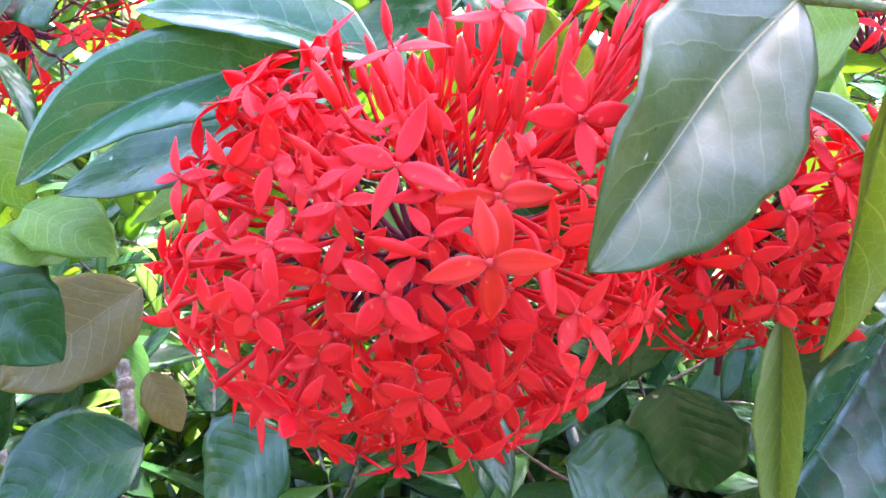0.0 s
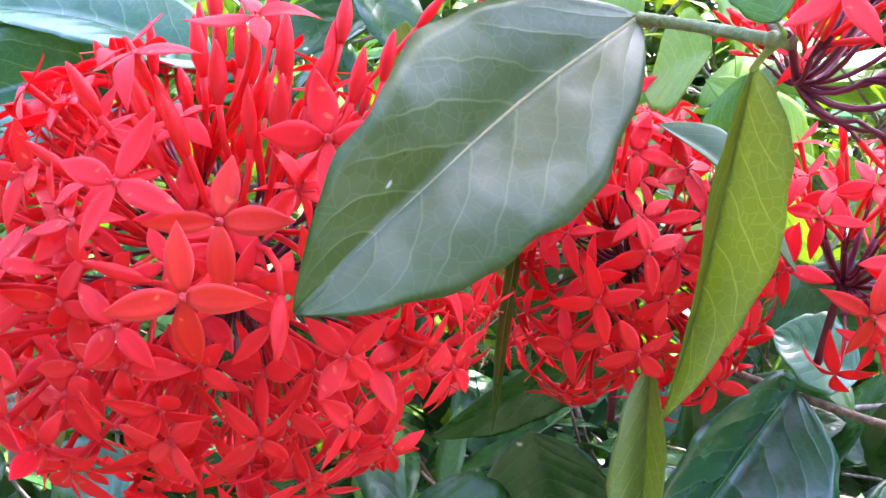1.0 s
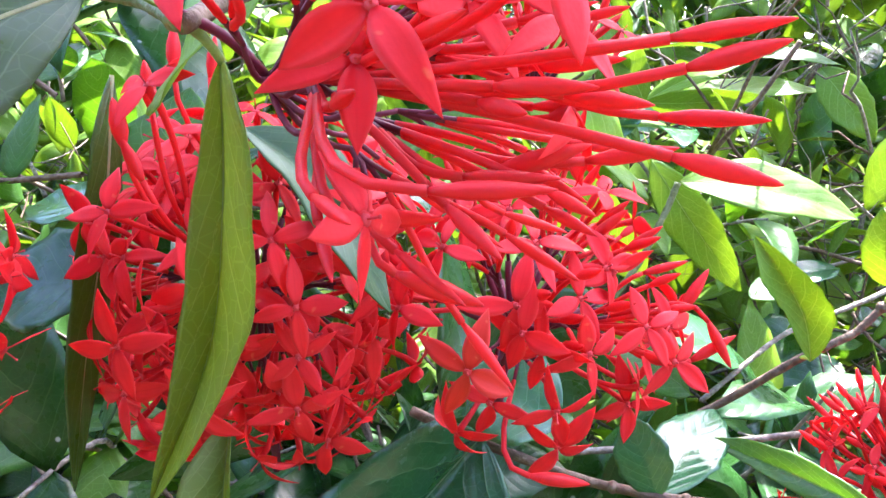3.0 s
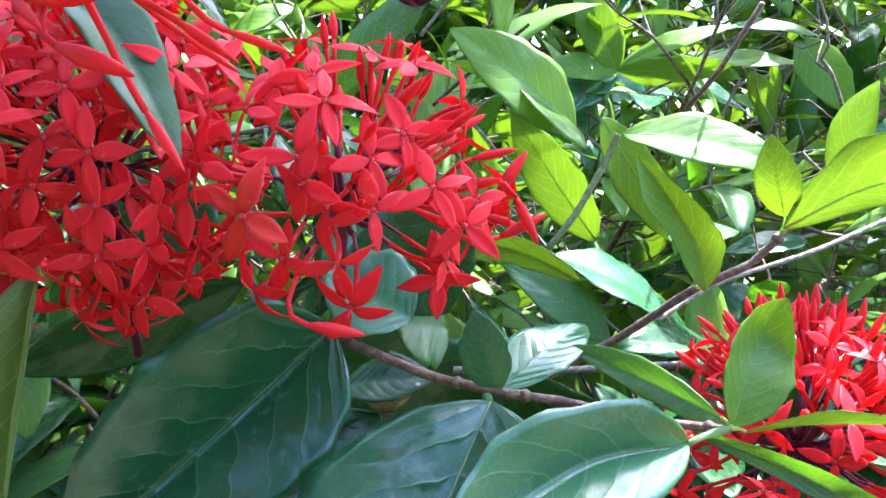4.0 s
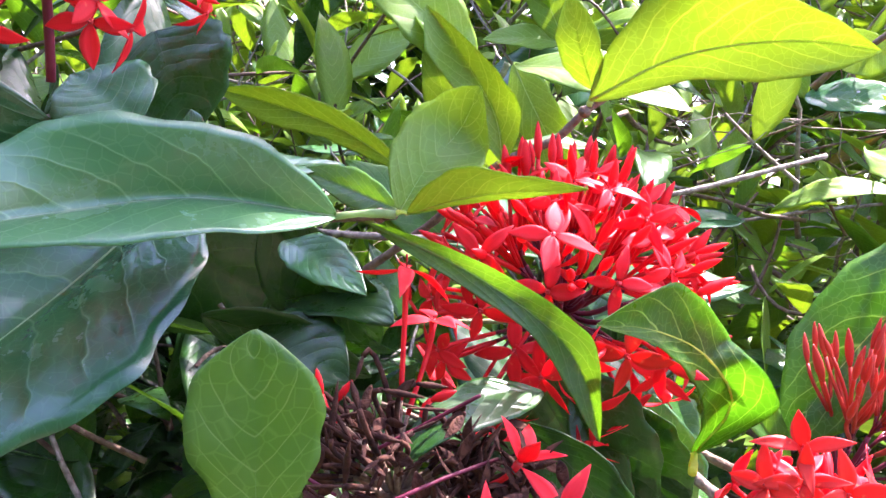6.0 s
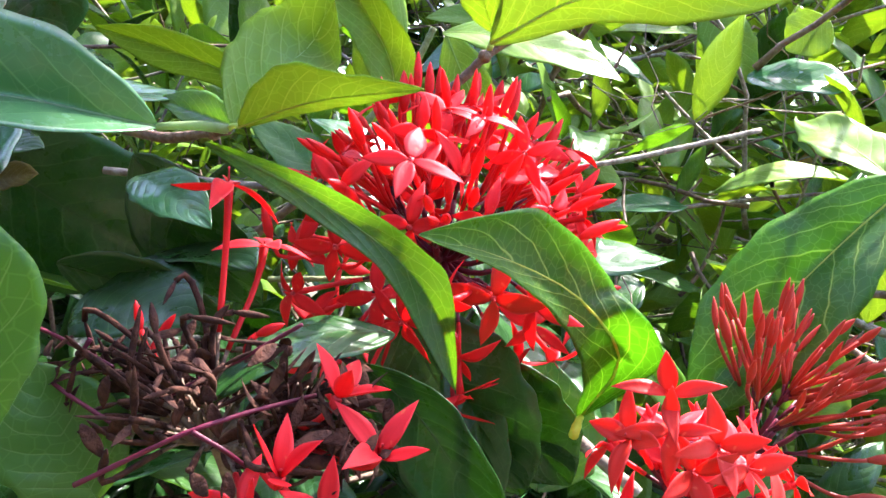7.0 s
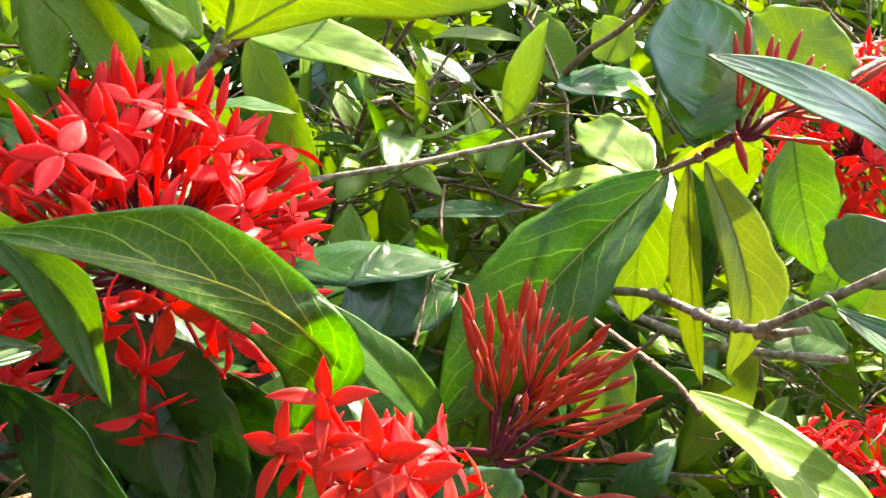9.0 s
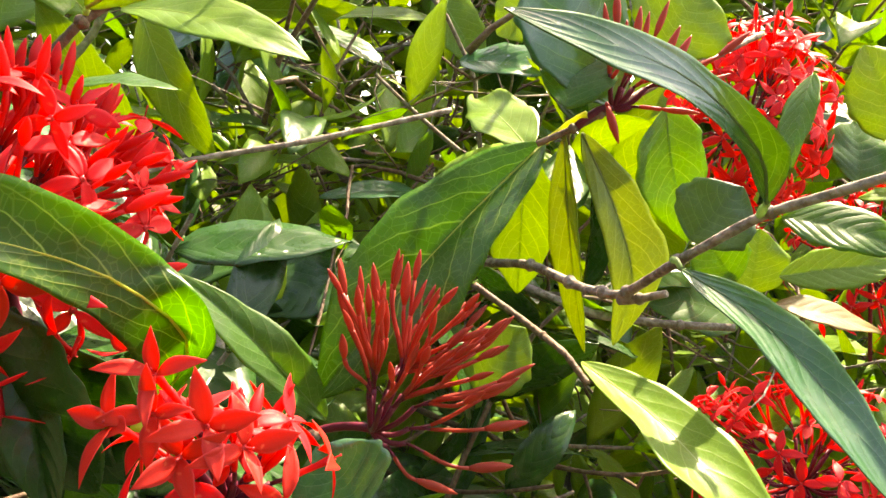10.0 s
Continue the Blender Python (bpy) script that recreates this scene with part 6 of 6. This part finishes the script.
stem([(0.7389, 0.6534, 0.9881), (0.7061, 0.6539, 0.9841), (0.6715, 0.6744, 0.9800), (0.6086, 0.7163, 0.9915)], 0.0020, 0.0026, BARK, 'thin pale twig of the ixora bush', (0.3, 0.6))
stem([(0.5992, 0.6561, 0.9872), (0.6263, 0.6350, 0.9750), (0.6428, 0.6042, 0.9675), (0.6534, 0.5935, 0.9569)], 0.0018, 0.0016, TWIG_BROWN, 'thin twig of the ixora bush', (0.5,))
stem([(0.3272, 1.1996, 1.1320), (0.3955, 1.1659, 1.0857), (0.4585, 1.1424, 1.0423), (0.5343, 1.1180, 0.9844)], 0.0060, 0.0070, BARK, 'thick grey branch in the sun', (0.4,))
stem([(0.3329, 0.9440, 1.0306), (0.3867, 0.9420, 1.0118), (0.4772, 0.9612, 1.0303), (0.5401, 0.9614, 1.0591), (0.6094, 0.9422, 1.1026), (0.6677, 0.9223, 1.1277)], 0.0012, 0.0011, TWIG_BROWN, 'long thin brown branch in the sun', (0.5,))
stem([(0.4383, 1.1469, 1.1234), (0.4983, 1.1492, 1.1921), (0.5926, 1.1707, 1.2586)], 0.0028, 0.0020, TWIG_BROWN, 'thin brown branch of the ixora bush', ())
stem([(0.3733, 0.6866, 1.1060), (0.3684, 0.6858, 1.0877), (0.3524, 0.6743, 1.0517), (0.3378, 0.6733, 1.0275)], 0.0022, 0.0022, TWIG, 'green brown twig of the ixora bush', ())
stem([(0.4490, 0.5054, 0.9309), (0.4692, 0.4935, 0.9418), (0.4945, 0.4835, 0.9433), (0.5222, 0.4788, 0.9293)], 0.0022, 0.0022, BARK, 'dark twig in the shade', (0.7,))
stem([(0.5453, 0.4968, 0.9437), (0.5279, 0.5147, 0.9345), (0.4905, 0.5357, 0.9385)], 0.0018, 0.0020, TWIG_BROWN, 'twig below the flowers', ())
stem([(0.3699, 0.5085, 0.9660), (0.3886, 0.5110, 0.9700), (0.4425, 0.5283, 0.9795)], 0.0012, 0.0012, TWIG, 'thin green twig of the ixora bush', ())
stem([(-0.1362, 0.4973, 0.9813), (-0.1270, 0.4832, 0.9603), (-0.1244, 0.4788, 0.9388)], 0.0040, 0.0035, BARK, 'bare grey stem of the ixora bush', (0.3,))
stem([(-0.2041, 0.4821, 0.9307), (-0.1842, 0.4760, 0.8963)], 0.0030, 0.0030, BARK, 'bare grey stem of the ixora bush', ())
stem([(0.3958, 0.3590, 0.9410), (0.4162, 0.3639, 0.9565), (0.4252, 0.3730, 0.9607), (0.4363, 0.3835, 0.9648)], 0.0006, 0.0005, STALK, 'bare reddish flower stalk among the withered blooms', ())
stem([(0.3995, 0.3864, 0.9549), (0.4135, 0.3898, 0.9660), (0.4283, 0.3884, 0.9788)], 0.0006, 0.0005, STALK, 'bare reddish flower stalk among the withered blooms', ())
stem([(0.3607, 0.3798, 0.9581), (0.3789, 0.3774, 0.9520), (0.3974, 0.3752, 0.9477)], 0.0006, 0.0005, STALK, 'bare reddish flower stalk among the withered blooms', ())
stem([(0.4173, 0.3642, 0.9567), (0.4249, 0.3653, 0.9541), (0.4285, 0.3706, 0.9495)], 0.0006, 0.0005, STALK, 'bare reddish flower stalk among the withered blooms', ())
stem([(0.3726, 0.3924, 0.9616), (0.3681, 0.3905, 0.9491), (0.3816, 0.3822, 0.9430)], 0.0006, 0.0005, STALK, 'bare reddish flower stalk among the withered blooms', ())
stem([(0.3508, 0.3887, 0.9631), (0.3627, 0.3906, 0.9611), (0.3850, 0.3842, 0.9589)], 0.0006, 0.0005, STALK, 'bare reddish flower stalk among the withered blooms', ())
# ---- the rest of the bush ----
# Unseen trunk, added only to hold up the shading leaves out of view.
stem([(1.9, 3.4, -0.05), (1.85, 3.3, 1.2), (1.7, 3.0, 2.3), (1.3, 2.0, 2.75), (0.6, 1.3, 2.75), (-0.2, 1.0, 2.7)], 0.05, 0.008, BARK, "unseen trunk and bough added to carry the shading leaves", (), "shade_canopy_trunk")


def under_light(p):
    return p[2] < 0.98 + 0.85 * (p[1] - 0.65)


bush("bush_foliage", "sunlit leaves and thin twigs filling the bush", 520, ((-0.7, 0.80, 0.45), (1.9, 1.5, 1.75)), 5, (0.06, 0.26, 0.86, 0.98, 1.0), rows=8, cols=4, keep=under_light)
bush("far_foliage", "far leaves of the hedge in sun and shade", 1500, ((-1.9, 1.5, 0.1), (3.4, 3.0, 2.6)), 6, (0.05, 0.28, 0.86, 0.96, 1.0), leaf_len=(0.07, 0.13), pairs=(3, 6), rows=5, cols=2, reach=0.5, keep=under_light)
# Unseen foliage added behind the camera; blocks low sky light and darkens reflections.
bush("garden_trees", "unseen foliage added behind the camera to cut sky fill", 900, ((-6.5, -6.0, 0.2), (7.5, -4.2, 3.9)), 26, (0.3, 0.7, 0.92, 0.98, 1.0), leaf_len=(0.35, 0.6), pairs=(3, 6), rows=3, cols=2)
thicket("bush_twigs", "tangle of bare grey and brown twigs inside the bush", 190, ((-0.5, 0.9, 0.6), (1.7, 1.9, 1.6)), 41, (0.25, 0.6), (0.001, 0.0038))
bush("hedge_foliage", "dense hedge leaves at the back", 2700, ((-3.2, 3.0, 0.0), (4.6, 4.2, 3.0)), 16, (0.2, 0.55, 0.9, 0.97, 1.0), leaf_len=(0.13, 0.24), pairs=(3, 6), rows=4, cols=2, reach=0.5)
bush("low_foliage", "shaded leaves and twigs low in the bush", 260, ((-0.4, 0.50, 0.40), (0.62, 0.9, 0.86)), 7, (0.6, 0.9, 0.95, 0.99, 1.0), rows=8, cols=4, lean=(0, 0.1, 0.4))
# Three unseen leaf clusters added towards the sun to cast shade on the path.
bush("upper_foliage", "unseen leaves added high overhead to shade the first flower heads", 470, ((-0.28, 0.74, 2.5), (0.71, 1.29, 2.95)), 8, (0.4, 0.8, 0.95, 1.0, 1.0), leaf_len=(0.08, 0.15), pairs=(3, 5), rows=5, cols=2, reach=0.3)
bush("bough_foliage", "unseen leaves added overhead to shade the left background", 40, ((0.45, 1.29, 2.6), (0.68, 1.54, 2.85)), 18, (0.4, 0.8, 0.95, 1.0, 1.0), leaf_len=(0.08, 0.15), pairs=(3, 5), rows=5, cols=2, reach=0.3)
bush("bough_tip_foliage", "unseen small leaves added overhead to dapple the last stretch", 28, ((0.81, 1.07, 2.6), (0.92, 1.15, 2.85)), 28, (0.4, 0.8, 0.95, 1.0, 1.0), leaf_len=(0.05, 0.09), pairs=(2, 3), rows=5, cols=2, reach=0.3)
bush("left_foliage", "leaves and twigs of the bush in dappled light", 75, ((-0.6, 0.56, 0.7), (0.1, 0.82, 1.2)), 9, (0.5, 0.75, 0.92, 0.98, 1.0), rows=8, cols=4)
# Filler leaves, mostly the dark kind: their colour deepens the shade of the hollow.
bush("deep_foliage", "dark leaves added to stand in for deep shade inside the bush", 80, ((0.14, 0.60, 0.76), (0.50, 0.76, 0.915)), 33, (0.8, 0.95, 0.97, 1.0, 1.0), leaf_len=(0.05, 0.08), pairs=(1, 2), rows=8, cols=4, lean=(0, 0, 0.2))
bush("mid_foliage", "sunlit leaves and twigs behind the flower heads", 60, ((0.36, 0.80, 0.84), (0.66, 1.02, 1.10)), 37, (0.12, 0.36, 0.85, 0.98, 1.0), leaf_len=(0.05, 0.085), pairs=(1, 3), rows=8, cols=4)
thicket("near_twigs", "pale crooked twigs among the sunlit leaves", 45, ((0.36, 0.78, 0.84), (0.78, 1.05, 1.16)), 43, (0.15, 0.35), (0.001, 0.0034))
